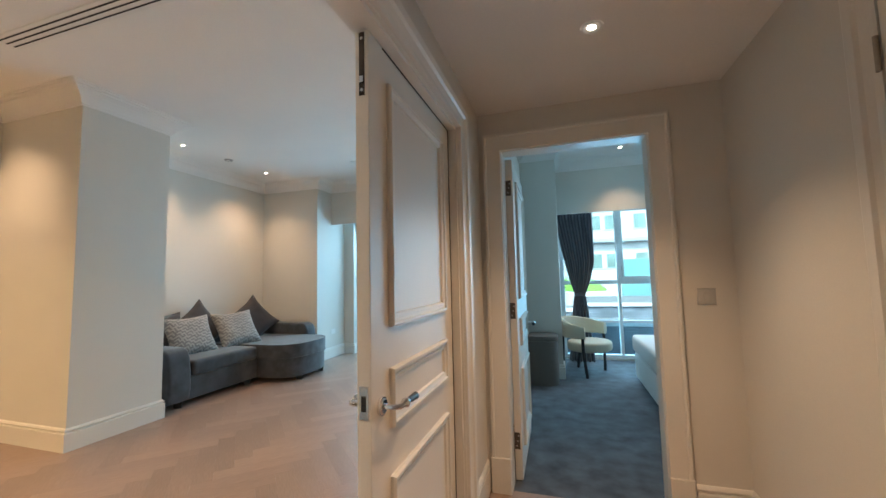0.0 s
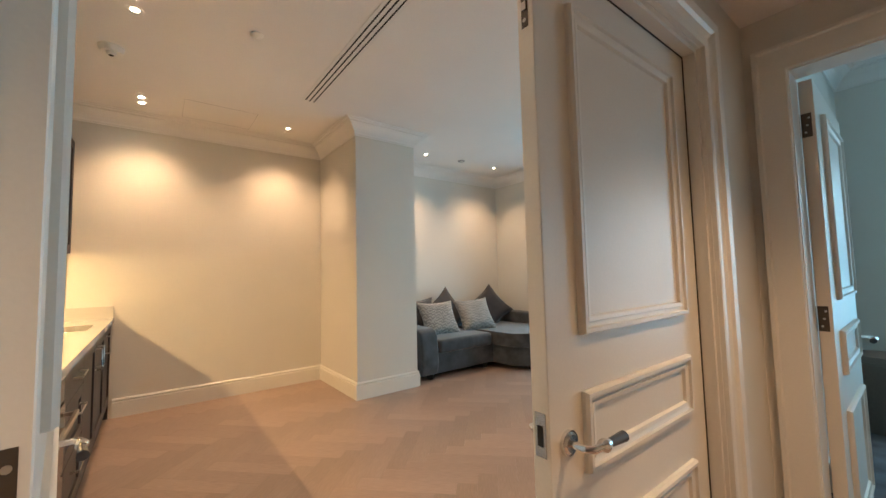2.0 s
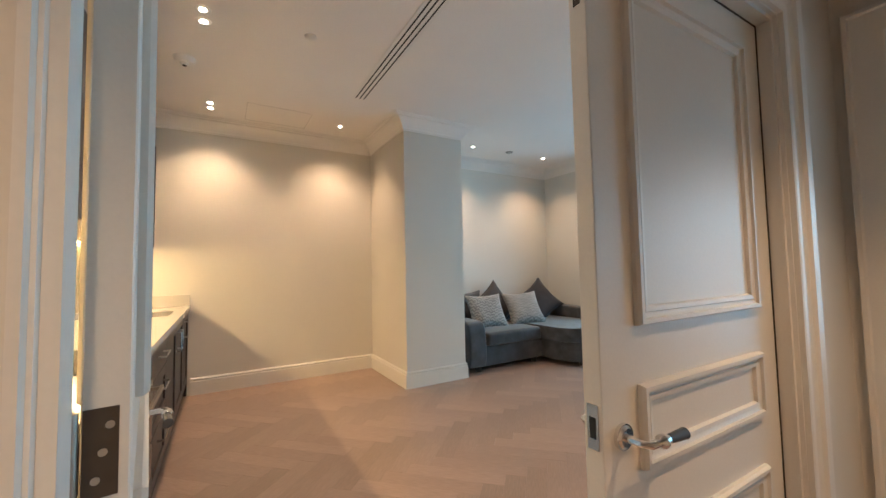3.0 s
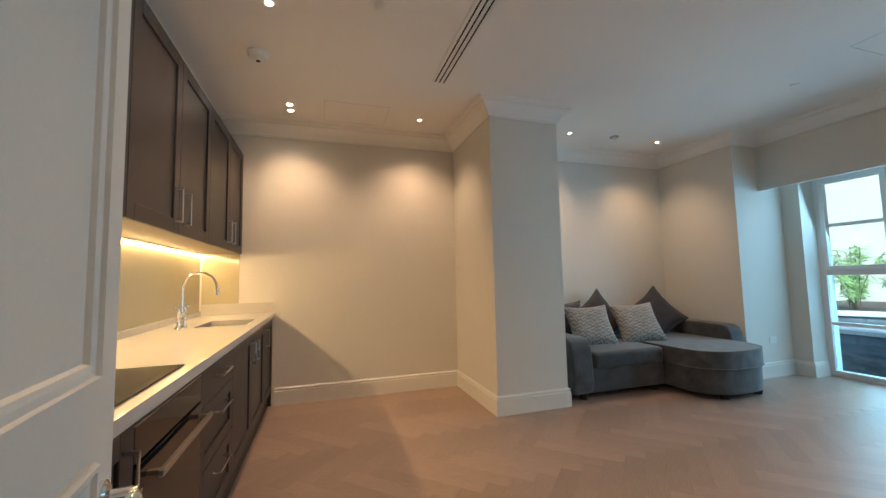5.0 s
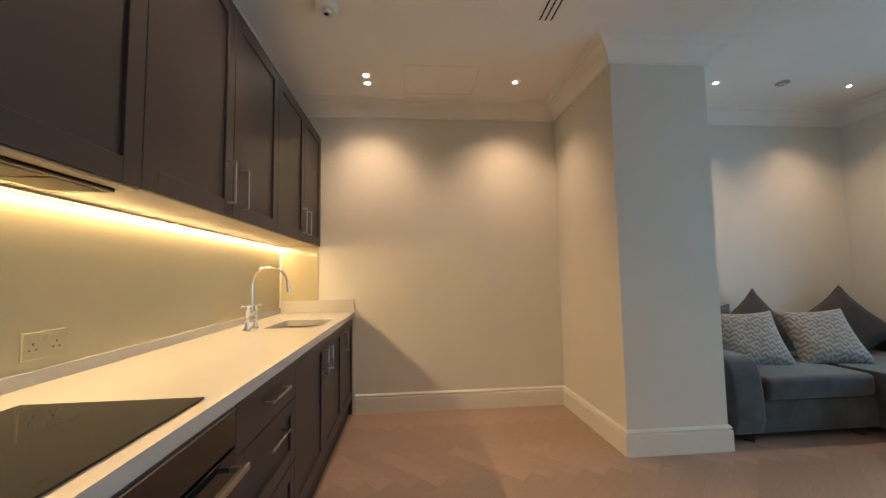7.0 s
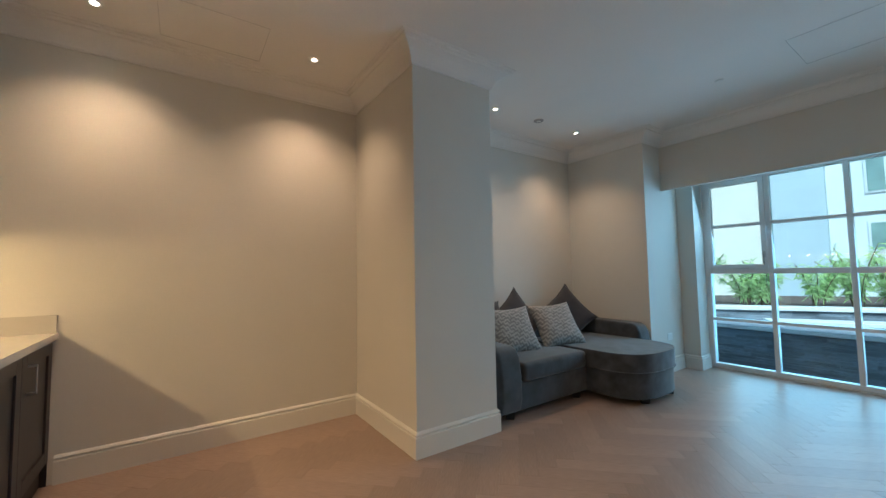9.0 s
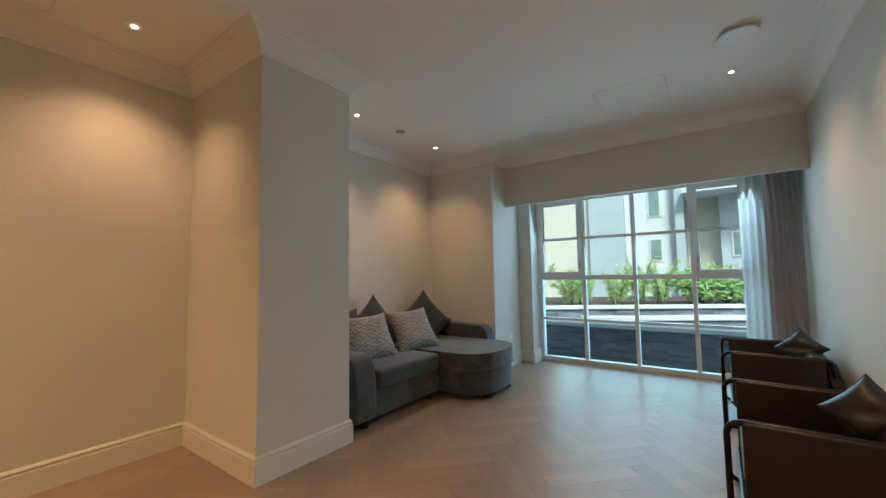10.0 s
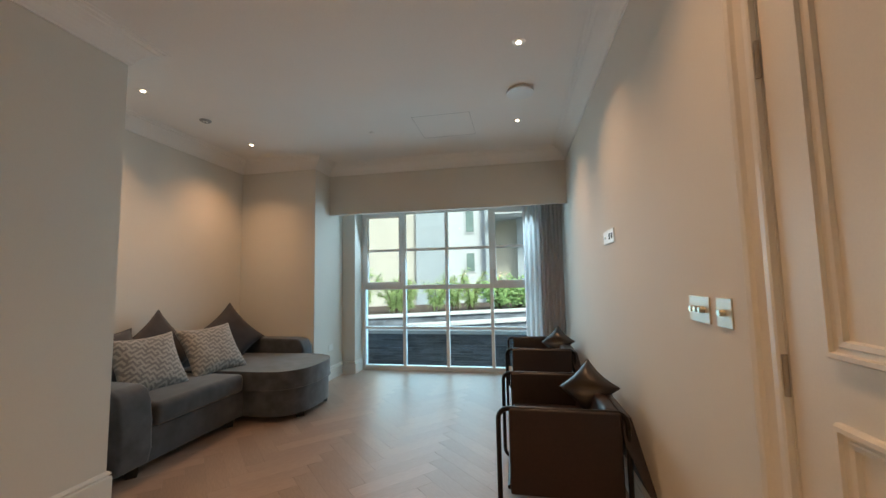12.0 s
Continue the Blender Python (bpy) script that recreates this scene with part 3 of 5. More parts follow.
ceiling_disc("smoke_detector", -3.41, 0.086, 0.074, 0.038, "white round smoke detector on the ceiling", PLASTIC)
ceiling_disc("smoke_detector", -4.13, 3.87, 0.052, 0.014, "round smoke detector on the ceiling, coloured grey for its shade", DETECTOR_SHADED)
speaker = thing("ceiling_disc", pose(-1.127, 3.955, H), "flat white round plate standing off the ceiling", "ceiling fitting")
part("stem", rod(bmesh.new(), (0, 0, 0), (0, 0, -0.014), 0.06, n=24), PLASTIC, speaker, smooth=True)
part("plate", rod(bmesh.new(), (0, 0, -0.014), (0, 0, -0.028), 0.114, n=40), FRAME_PAINT, speaker)
ceiling_disc("sprinkler_cap", -2.69, 0.868, 0.042, 0.008, "flat white sprinkler cover plate", PLASTIC, False)
ceiling_disc("sprinkler_cap", -2.67, 4.53, 0.035, 0.010, "flat white sprinkler cover plate", PLASTIC, False)

vent = thing("linear_air_vent", pose(-2.535, 1.468, H), "long three-slot linear air grille in the ceiling", "air vent")
for y in (-0.0565, -0.019, 0.019, 0.0565):
    part("blade", boxed(-0.92, 0.92, y - 0.0125, y + 0.0125, -0.004, 0.0), PLASTIC, vent)
for y in (-0.0375, 0.0, 0.0375):
    part("slot", boxed(-0.92, 0.92, y - 0.0060, y + 0.0060, -0.0035, 0.0), BLACK, vent)


def hatch(x0, x1, y0, y1, t):
    bm = bmesh.new()
    for a, b, c, d in ((x0, x1, y0, y0 + t), (x0, x1, y1 - t, y1), (x0, x0 + t, y0 + t, y1 - t), (x1 - t, x1, y0 + t, y1 - t)):
        box(bm, a, b, c, d, H - 0.001, H)
    structure("trim_access_hatch", bm, SEAM_GREY, "hairline edge of a flush ceiling access hatch", "access hatch")


hatch(-2.165, -1.596, 4.26, 4.82, 0.002)
hatch(-4.50, -4.04, 0.545, 1.15, 0.0012)

# ================= kitchen =================
KF = 0.050          # face of the base units
KT = 0.915          # top of the worktop
UF = -0.24          # face of the wall units
U0, U1 = 1.515, 2.53


def bar_handle(parent, a, b, out):
    """A square D-handle between two points of a face that looks along +y."""
    bm = bmesh.new()
    a, b = Vector(a), Vector(b)
    o = Vector((0, out, 0))
    for p, q in ((a, a + o), (b, b + o), (a + o, b + o)):
        lo = [min(p[i], q[i]) - 0.005 for i in range(3)]
        hi = [max(p[i], q[i]) + 0.005 for i in range(3)]
        box(bm, lo[0], hi[0], lo[1] + 0.005, hi[1], lo[2], hi[2], bevel=0.0015)
    return part("handle", bm, STEEL, parent, "brushed steel bar handle")


def shaker(parent, x0, x1, z0, z1, y, rail=0.075):
    """A shaker front: four frame members round a recessed panel."""
    g = 0.0015
    x0, x1, z0, z1 = x0 + g, x1 - g, z0 + g, z1 - g
    bm = boxed(x0, x0 + rail, y - 0.02, y, z0, z1, bevel=0.0015)
    box(bm, x1 - rail, x1, y - 0.02, y, z0, z1, bevel=0.0015)
    box(bm, x0 + rail, x1 - rail, y - 0.02, y, z0, z0 + rail, bevel=0.0015)
    box(bm, x0 + rail, x1 - rail, y - 0.02, y, z1 - rail, z1, bevel=0.0015)
    d = part("door", bm, CABINET, parent)
    part("door_panel", boxed(x0 + rail, x1 - rail, y - 0.018, y - 0.011, z0 + rail, z1 - rail), CABINET, d)
    return d


def base_unit(x0, x1, label):
    c = thing("base_cabinet", pose(0, 0, 0), label, "kitchen cabinet", "base cabinets")
    part("body", boxed(x0 + 0.001, x1 - 0.001, YS + 0.004, KF - 0.022, 0.14, 0.872), CABINET, c)
    part("plinth", boxed(x0, x1, YS + 0.06, KF - 0.035, 0.0, 0.14), PLINTH, c)
    return c


for x0, x1, hx in ((-4.73, -4.18, -4.27), (-4.18, -3.58, -3.67), (-3.58, -2.98, -3.53)):
    c = base_unit(x0, x1, "charcoal shaker base cabinet with steel bar handle")
    d = shaker(c, x0, x1, 0.145, 0.868, KF)
    bar_handle(d, (hx, KF, 0.66), (hx, KF, 0.80), 0.032)
c = base_unit(-2.98, -2.38, "charcoal base cabinet with three drawers")
for z0, z1, hz in ((0.700, 0.868, 0.79), (0.425, 0.697, 0.62), (0.145, 0.422, 0.345)):
    if z1 - z0 < 0.2:
        d = part("drawer", boxed(-2.9785, -2.3815, KF - 0.02, KF, z0, z1, bevel=0.0015), CABINET, c)
    else:
        d = shaker(c, -2.98, -2.38, z0, z1, KF, 0.06)
        d.name = "drawer"
    bar_handle(d, (-2.80, KF, hz), (-2.60, KF, hz), 0.032)
c = base_unit(-1.78, -1.18, "charcoal shaker base cabinet beside the oven")
bar_handle(shaker(c, -1.78, -1.18, 0.145, 0.868, KF), (-1.72, KF, 0.66), (-1.72, KF, 0.80), 0.032)
c = base_unit(-1.18, XE - 0.02, "charcoal shaker base cabinet at the room corner")
bar_handle(shaker(c, -1.18, XE - 0.02, 0.145, 0.868, KF), (-0.72, KF, 0.66), (-0.72, KF, 0.80), 0.032)

oven = thing("oven", pose(0, 0, 0), "built-in black glass oven with steel bar handle", "oven")
part("body", boxed(-2.379, -1.781, YS + 0.004, KF - 0.022, 0.14, 0.872), BLACK, oven)
part("plinth", boxed(-2.38, -1.78, YS + 0.06, KF - 0.035, 0.0, 0.14), PLINTH, oven)
part("control_panel", boxed(-2.377, -1.783, KF - 0.02, KF, 0.742, 0.842, bevel=0.002), HOB_GLASS, oven, "black glass control panel")
part("top_rail", boxed(-2.377, -1.783, KF - 0.02, KF, 0.850, 0.868, bevel=0.001), CABINET, oven)
part("steel_strip", boxed(-2.377, -1.783, KF - 0.02, KF + 0.001, 0.8435, 0.849, bevel=0.0005), NICKEL, oven)
dr = part("oven_door", boxed(-2.377, -1.783, KF - 0.02, KF + 0.004, 0.262, 0.735, bevel=0.002), HOB_GLASS, oven, "black glass oven door")
bm = boxed(-2.36, -1.84, KF + 0.036, KF + 0.052, 0.678, 0.700, bevel=0.003)
for x in (-2.34, -1.86):
    box(bm, x - 0.008, x + 0.008, KF + 0.004, KF + 0.040, 0.682, 0.696)
part("handle", bm, NICKEL, dr, "dull steel oven handle")
part("filler_front", boxed(-2.377, -1.783, KF - 0.02, KF, 0.145, 0.258, bevel=0.002), CABINET, oven)
tagged(part("end_filler", boxed(XW + 0.001, -4.731, YS + 0.004, KF - 0.004, 0.0, 0.872), CABINET), "narrow charcoal end panel by the wall", "end panel")

# worktop with a sink cut-out and a sunk hob
SX0, SX1, SY0, SY1 = -4.14, -3.68, -0.35, -0.015
wt = thing("worktop", pose(0, 0, 0), "pale cream quartz worktop with upstand", "worktop")
gx, gy = [XW + 0.001, SX0, SX1, XE - 0.002], [YS + 0.001, SY0, SY1, KF + 0.022]
bm = bmesh.new()
level = [{(i, j): bm.verts.new((x, y, z)) for i, x in enumerate(gx) for j, y in enumerate(gy)} for z in (0.875, KT)]
solid = {(i, j) for i in range(3) for j in range(3)} - {(1, 1)}
for i, j in solid:
    for v, turn in ((level[0], -1), (level[1], 1)):
        bm.faces.new([v[i, j], v[i + 1, j], v[i + 1, j + 1], v[i, j + 1]][::turn])
    for (p, q), (ni, nj) in zip((((i, j), (i + 1, j)), ((i + 1, j), (i + 1, j + 1)), ((i + 1, j + 1), (i, j + 1)), ((i, j + 1), (i, j))), ((i, j - 1), (i + 1, j), (i, j + 1), (i - 1, j))):
        if (ni, nj) not in solid:
            bm.faces.new((level[0][p], level[0][q], level[1][q], level[1][p]))
bmesh.ops.recalc_face_normals(bm, faces=bm.faces)
part("slab", bm, QUARTZ, wt)
part("upstand", boxed(XW + 0.001, XE - 0.002, YS + 0.001, YS + 0.021, KT, KT + 0.045, bevel=0.001), QUARTZ, wt)
part("end_upstand", boxed(XW + 0.001, XW + 0.021, YS + 0.022, KF + 0.015, KT, KT + 0.11, bevel=0.001), QUARTZ, wt)

sink = thing("sink", pose(0, 0, 0), "undermounted stainless steel sink bowl", "sink")
bm = bmesh.new()
o = [(SX0 - 0.004, SY0 - 0.004), (SX1 + 0.004, SY0 - 0.004), (SX1 + 0.004, SY1 + 0.004), (SX0 - 0.004, SY1 + 0.004)]
i_ = [(SX0 + 0.02, SY0 + 0.02), (SX1 - 0.02, SY0 + 0.02), (SX1 - 0.02, SY1 - 0.02), (SX0 + 0.02, SY1 - 0.02)]
top = [bm.verts.new((*p, 0.874)) for p in o]
low = [bm.verts.new((*p, 0.70)) for p in i_]
for k in range(4):
    bm.faces.new((top[k], top[(k + 1) % 4], low[(k + 1) % 4], low[k]))
bm.faces.new(low)
part("bowl", bm, STEEL, sink)
part("drain", rod(bmesh.new(), (-3.91, -0.17, 0.7005), (-3.91, -0.17, 0.704), 0.04, n=24), CHROME, sink)

tap = thing("kitchen_tap", pose(-3.68, -0.425, KT), "polished chrome bridge tap with swan neck and cross handles", "tap")
bm = bmesh.new()
arc = [(0, 0, 0.10), (0, 0, 0.26)] + [(0, 0.11 - 0.11 * math.cos(a), 0.28 + 0.11 * math.sin(a)) for a in [math.pi * k / 14 for k in range(15)]] + [(0, 0.225, 0.245)]
pipe(bm, arc, 0.010, 14)
rod(bm, (0, 0.225, 0.248), (0, 0.227, 0.228), 0.013)
ball(bm, (0, 0, 0.10), 0.020)
part("spout", bm, CHROME, tap, smooth=True)
part("bridge", pipe(bmesh.new(), [(-0.06, 0, 0.10), (0.06, 0, 0.10)], 0.011, 12), CHROME, tap, smooth=True)
for s in (-0.06, 0.06):
    bm = rod(bmesh.new(), (s, 0, 0), (s, 0, 0.012), 0.026, 0.022, n=20)
    rod(bm, (s, 0, 0.012), (s, 0, 0.055), 0.013, 0.009)
    ball(bm, (s, 0, 0.062), 0.016)
    rod(bm, (s, 0, 0.062), (s, 0, 0.125), 0.011, 0.017)
    leg = part("pillar", bm, CHROME, tap, smooth=True)
    bm = rod(bmesh.new(), (s, 0, 0.125), (s, 0, 0.150), 0.009)
    for k in range(4):
        a = math.pi / 4 + k * math.pi / 2
        rod(bm, (s, 0, 0.148), (s + 0.030 * math.cos(a), 0.030 * math.sin(a), 0.148), 0.005, n=10)
        ball(bm, (s + 0.032 * math.cos(a), 0.032 * math.sin(a), 0.148), 0.007, n=8)
    part("cross_handle", bm, CHROME, leg, smooth=True)

hob = thing("induction_hob", pose(-1.975, -0.20, KT), "black glass induction hob set in the worktop", "hob")
part("glass", boxed(-0.275, 0.275, -0.225, 0.225, 0.0005, 0.006, bevel=0.002), HOB_GLASS, hob)
for x, y, r in ((-0.15, 0.0, 0.09), (0.15, 0.06, 0.075), (0.15, -0.12, 0.09)):
    for sx, sy in ((1, 0), (0, 1)):
        part("zone_mark", boxed(x - 0.035 * sx - 0.001, x + 0.035 * sx + 0.001, y - 0.035 * sy - 0.001, y + 0.035 * sy + 0.001, 0.0058, 0.0062 + 0.0002 * sx), HOB_MARK, hob)
for k in range(6):
    part("touch_mark", boxed(-0.12 + k * 0.05, -0.105 + k * 0.05, 0.185, 0.192, 0.0058, 0.0063), HOB_MARK, hob)

sb = tagged(part("splashback", boxed(XW + 0.022, XE - 0.002, YS + 0.001, YS + 0.009, KT + 0.045, U0 - 0.002), SPLASH), "glossy cream back-painted glass splashback", "splashback")
tagged(part("splashback", boxed(XW + 0.001, XW + 0.009, YS + 0.0225, UF - 0.02, KT + 0.096, U0 - 0.002), SPLASH), "glossy cream back-painted glass splashback return", "splashback")


def wall_socket(name, m, w, h, label, detail):
    s = thing(name, m, label, "wall socket")
    part("plate", boxed(-w / 2, w / 2, -0.006, 0.0, -h / 2, h / 2, bevel=0.002), SPLASH, s)
    part("plate_edge", boxed(-w / 2 - 0.0015, w / 2 + 0.0015, -0.0035, 0.0, -h / 2 - 0.0015, h / 2 + 0.0015), SOCKET_EDGE, s)
    detail(s, w, h)
    return s


def twin_socket(s, w, h):
    for x in (-0.04, 0.04):
        for dx, dz, a, b in ((0, 0.006, 0.002, 0.004), (-0.011, -0.012, 0.003, 0.002), (0.011, -0.012, 0.003, 0.002)):
            part("pin_hole", boxed(x + dx - a, x + dx + a, -0.0068, -0.0055, dz - b, dz + b), BLACK, s)
        part("rocker", boxed(x * 0.35 - 0.006, x * 0.35 + 0.006, -0.0085, -0.006, 0.014, 0.030, bevel=0.001), SPLASH, s)


# local -y looks out of the wall
wall_socket("double_socket", pose(-2.50, YS + 0.009, 1.035, 0, 0, 180), 0.147, 0.087, "cream-faced double socket on the splashback", twin_socket)

for x0, x1, hx in ((-4.73, -4.18, -4.27), (-4.18, -3.58, -4.13), (-3.58, -2.98, -3.07), (-2.98, -2.38, -2.93), (-2.38, -1.78, -1.84), (-1.78, -1.18, -1.73), (-1.18, XE - 0.02, -1.13)):
    hood = x0 == -2.38
    c = thing("wall_cabinet", pose(0, 0, 0), "charcoal shaker wall cabinet" + (" with built-in extractor" if hood else " with steel bar handle"), "kitchen cabinet", "wall cabinets")
    part("body", boxed(x0 + 0.001, x1 - 0.001, YS + 0.002, UF - 0.022, U0 + 0.018, U1), CABINET, c)
    part("bottom_panel", boxed(x0 + 0.001, x1 - 0.001, YS + 0.002, UF - 0.022, U0, U0 + 0.018), UNDERSIDE, c, "taupe underside panel")
    d = shaker(c, x0, x1, U0 - 0.004, U1, UF)
    hz = 0.035 if hood else 0.06
    bar_handle(d, (hx, UF, U0 + hz), (hx, UF, U0 + hz + 0.185), 0.032)
    if hood:
        h = part("extractor", boxed(x0 + 0.02, x1 - 0.02, YS + 0.13, UF - 0.06, U0 - 0.020, U0 - 0.001, bevel=0.002), DARK_STEEL, c, "dark steel extractor under the cabinet")
        part("front_lip", boxed(x0 + 0.004, x1 - 0.004, UF - 0.050, UF - 0.006, U0 - 0.012, U0 - 0.0045, bevel=0.001), NICKEL, h, "dull steel front lip")
        part("side_lip", boxed(x0 + 0.004, x0 + 0.018, YS + 0.13, UF - 0.052, U0 - 0.012, U0 - 0.001), NICKEL, h)
        for k in range(3):
            part("filter", boxed(x0 + 0.05 + k * 0.17, x0 + 0.20 + k * 0.17, YS + 0.15, UF - 0.08, U0 - 0.022, U0 - 0.019), HINGE_STEEL, h)
tagged(part("end_filler", boxed(XW + 0.001, -4.731, YS + 0.004, UF - 0.004, U0, U1), CABINET), "narrow charcoal filler panel by the wall", "end panel")

led = thing("led_strip", pose(0, 0, 0), "warm lit strip light under the wall cabinets", "strip light")
part("channel", boxed(-4.72, XE - 0.03, YS + 0.0095, YS + 0.022, U0 - 0.010, U0 - 0.0005), STEEL, led)
part("diffuser", boxed(-4.72, XE - 0.03, YS + 0.010, YS + 0.0215, U0 - 0.0125, U0 - 0.0095), LED_ON, led)
strip = new("strip_lamp", bpy.data.lights.new("strip_lamp", "AREA"))
strip.data.shape, strip.data.size, strip.data.size_y, strip.data.energy, strip.data.color = "RECTANGLE", 4.1, 0.010, LED_W, (1.0, 0.66, 0.30)
strip.matrix_world = pose(-2.72, YS + 0.018, U0 - 0.014, 20)


# ================= soft things =================
def pillow(w, h, t, pinch=0.13, n=18, crease=0.0):
    """A stuffed cushion lying in its x-y plane, with pinched corners and a seam."""
    bm = bmesh.new()
    top, low = {}, {}
    for i in range(n + 1):
        for j in range(n + 1):
            u, v = 2 * i / n - 1, 2 * j / n - 1
            x = w / 2 * u * (1 - pinch * (1 - v * v) * abs(u))
            y = h / 2 * v * (1 - pinch * (1 - u * u) * abs(v))
            b = max(0, (1 - u ** 4) * (1 - v ** 4)) ** 0.55
            k = t / 2 * b * (1 + 0.10 * noise.noise((x * 7 + w, y * 7, t * 9)))
            k -= crease * b * math.exp(-(u * 3.2) ** 2)
            edge = i in (0, n) or j in (0, n)
            top[i, j] = bm.verts.new((x, y, k if not edge else 0))
            low[i, j] = top[i, j] if edge else bm.verts.new((x, y, -k))
    for i in range(n):
        for j in range(n):
            bm.faces.new((top[i, j], top[i + 1, j], top[i + 1, j + 1], top[i, j + 1]))
            q = (low[i, j], low[i, j + 1], low[i + 1, j + 1], low[i + 1, j])
            bm.faces.new(q)
    return bm


KEY_TILE = ("1111100010", "1000101110", "1010100000", "1011101111", "0010001000", "1110111010", "0000100010", "1011111110", "1010000000", "1010111011")


def on_key_line(x, y):
    """Whether a point lies on the thread of an interlocking fret woven across the cloth."""
    p, q = (x * 0.94 + y * 0.34) / 0.0155, (y * 0.94 - x * 0.34) / 0.0155
    return KEY_TILE[int(math.floor(q)) % 10][int(math.floor(p)) % 10] == "1"


def seam(w, h, pinch=0.13, n=18, r=0.005):
    """Piping round the edge of a cushion of the same size."""
    pts = []
    for k in range(4 * n):
        s, f = divmod(k, n)
        q = 2 * f / n - 1
        u, v = ((q, -1), (1, q), (-q, 1), (-1, -q))[s]
        pts.append((w / 2 * u * (1 - pinch * (1 - v * v) * abs(u)), h / 2 * v * (1 - pinch * (1 - u * u) * abs(v)), 0))
    return pipe(bmesh.new(), pts + pts[:1], r, 6)


def fold_back(bm, degrees):
    """Folds the upper corner of a cushion back across its diagonal, with a soft crease."""
    for v in bm.verts:
        d = (v.co.x + v.co.y) * 0.7071
        a = radians(degrees) * min(1.0, max(0.0, (d + 0.02) / 0.05))
        lift = max(0.0, d) * math.sin(a)
        back = max(0.0, d) * (1 - math.cos(a))
        v.co += Vector((-0.7071 * back, -0.7071 * back, -lift))
        v.co.z += 0.007 * noise.noise(v.co * 11.0) - 0.020 * math.exp(-(d / 0.03) ** 2)
    return bm


def cushion(name, at, w, h, t, mat, label, piping=True, crease=0.0, fold=0.0):
    c = thing(name, at, label, "cushion")
    key = mat == KEY_CLOTH
    bm = pillow(w, h, t, crease=crease, n=108 if key else 40 if fold else 24)
    cover = part("cover", fold_back(bm, fold) if fold else bm, mat, c, smooth=True)
    if key:
        cover.data.materials.append(KEY_LINE)
        for f in cover.data.polygons:
            f.material_index = int(on_key_line(f.center.x, f.center.y))
    if piping:
        bm = seam(w, h, n=40 if fold else 18, r=0.004 if fold else 0.006)
        part("piping", fold_back(bm, fold) if fold else bm, mat, c, smooth=True)
    return c


def soft_box(x0, x1, y0, y1, z0, z1, r=0.04, puff=0.0):
    bm = boxed(x0, x1, y0, y1, z0, z1, bevel=r, segments=4)
    if puff:
        bmesh.ops.subdivide_edges(bm, edges=[e for e in bm.edges if e.calc_length() > 0.15], cuts=5, use_grid_fill=True)
        cx, cy, cz = (x0 + x1) / 2, (y0 + y1) / 2, (z0 + z1) / 2
        for v in bm.verts:
            u, k = (v.co.x - cx) / (x1 - x0) * 2, (v.co.y - cy) / (y1 - y0) * 2
            if v.co.z > cz:
                v.co.z += puff * max(0, 1 - u * u) * max(0, 1 - k * k)
    return bm


# ================= corner sofa in the recess =================
sofa = thing("corner_sofa", pose(0, 0, 0), "charcoal grey velvet sofa with a rounded chaise end", "sofa")
SXB, SXF = XW + 0.03, -3.75
part("base", soft_box(SXB, SXF - 0.01, 3.05, 4.94, 0.06, 0.30, 0.02), VELVET, sofa)
part("backrest", soft_box(SXB, SXB + 0.22, 2.90, 5.13, 0.28, 0.70, 0.06), VELVET, sofa)
part("seat_cushion", soft_box(SXB + 0.20, SXF + 0.025, 3.115, 3.99, 0.295, 0.455, 0.045, 0.02), VELVET, sofa, smooth=True)


def arm(y0, y1, x1, top):
    """A padded arm whose front is bowed and whose top rolls over."""
    bm = bmesh.new()
    prof = [(SXB, 0.06), (x1 - 0.02, 0.06), (x1 + 0.005, 0.17), (x1 + 0.002, 0.36), (x1 - 0.018, top - 0.10), (x1 - 0.050, top - 0.030), (x1 - 0.110, top), (SXB, top + 0.012)]
    a = [bm.verts.new((x, y0, z)) for x, z in prof]
    b = [bm.verts.new((x, y1, z)) for x, z in prof]
    n = len(prof)
    bm.faces.new(a), bm.faces.new(b[::-1])
    for i in range(n):
        bm.faces.new((a[i], b[i], b[(i + 1) % n], a[(i + 1) % n]))
    bmesh.ops.recalc_face_normals(bm, faces=bm.faces)
    bmesh.ops.bevel(bm, geom=list(bm.edges), offset=0.028, segments=3, affect="EDGES", profile=0.6)
    return bm


part("armrest", arm(2.86, 3.10, -3.735, 0.60), VELVET, sofa, smooth=True)
part("armrest", arm(4.93, 5.14, -3.68, 0.63), VELVET, sofa, smooth=True)


def chaise_outline(grow):
    """Plan of the chaise end: straight sides and a rounded front."""
    y0, y1, xb, xs, xf = 4.01 - grow, 4.92 + grow * 0.2, SXB + 0.20, -3.62, -3.215 + grow
    cy, ry = (y0 + y1) / 2, (y1 - y0) / 2
    pts = [(xb, y0)]
    for k in range(25):
        a = -math.pi / 2 + math.pi * k / 24
        c, s = math.cos(a), math.sin(a)
        pts.append((xs + (xf - xs) * abs(c) ** 0.75, cy + ry * (abs(s) ** 0.75) * (1 if s > 0 else -1)))
    return pts + [(xb, y1)]


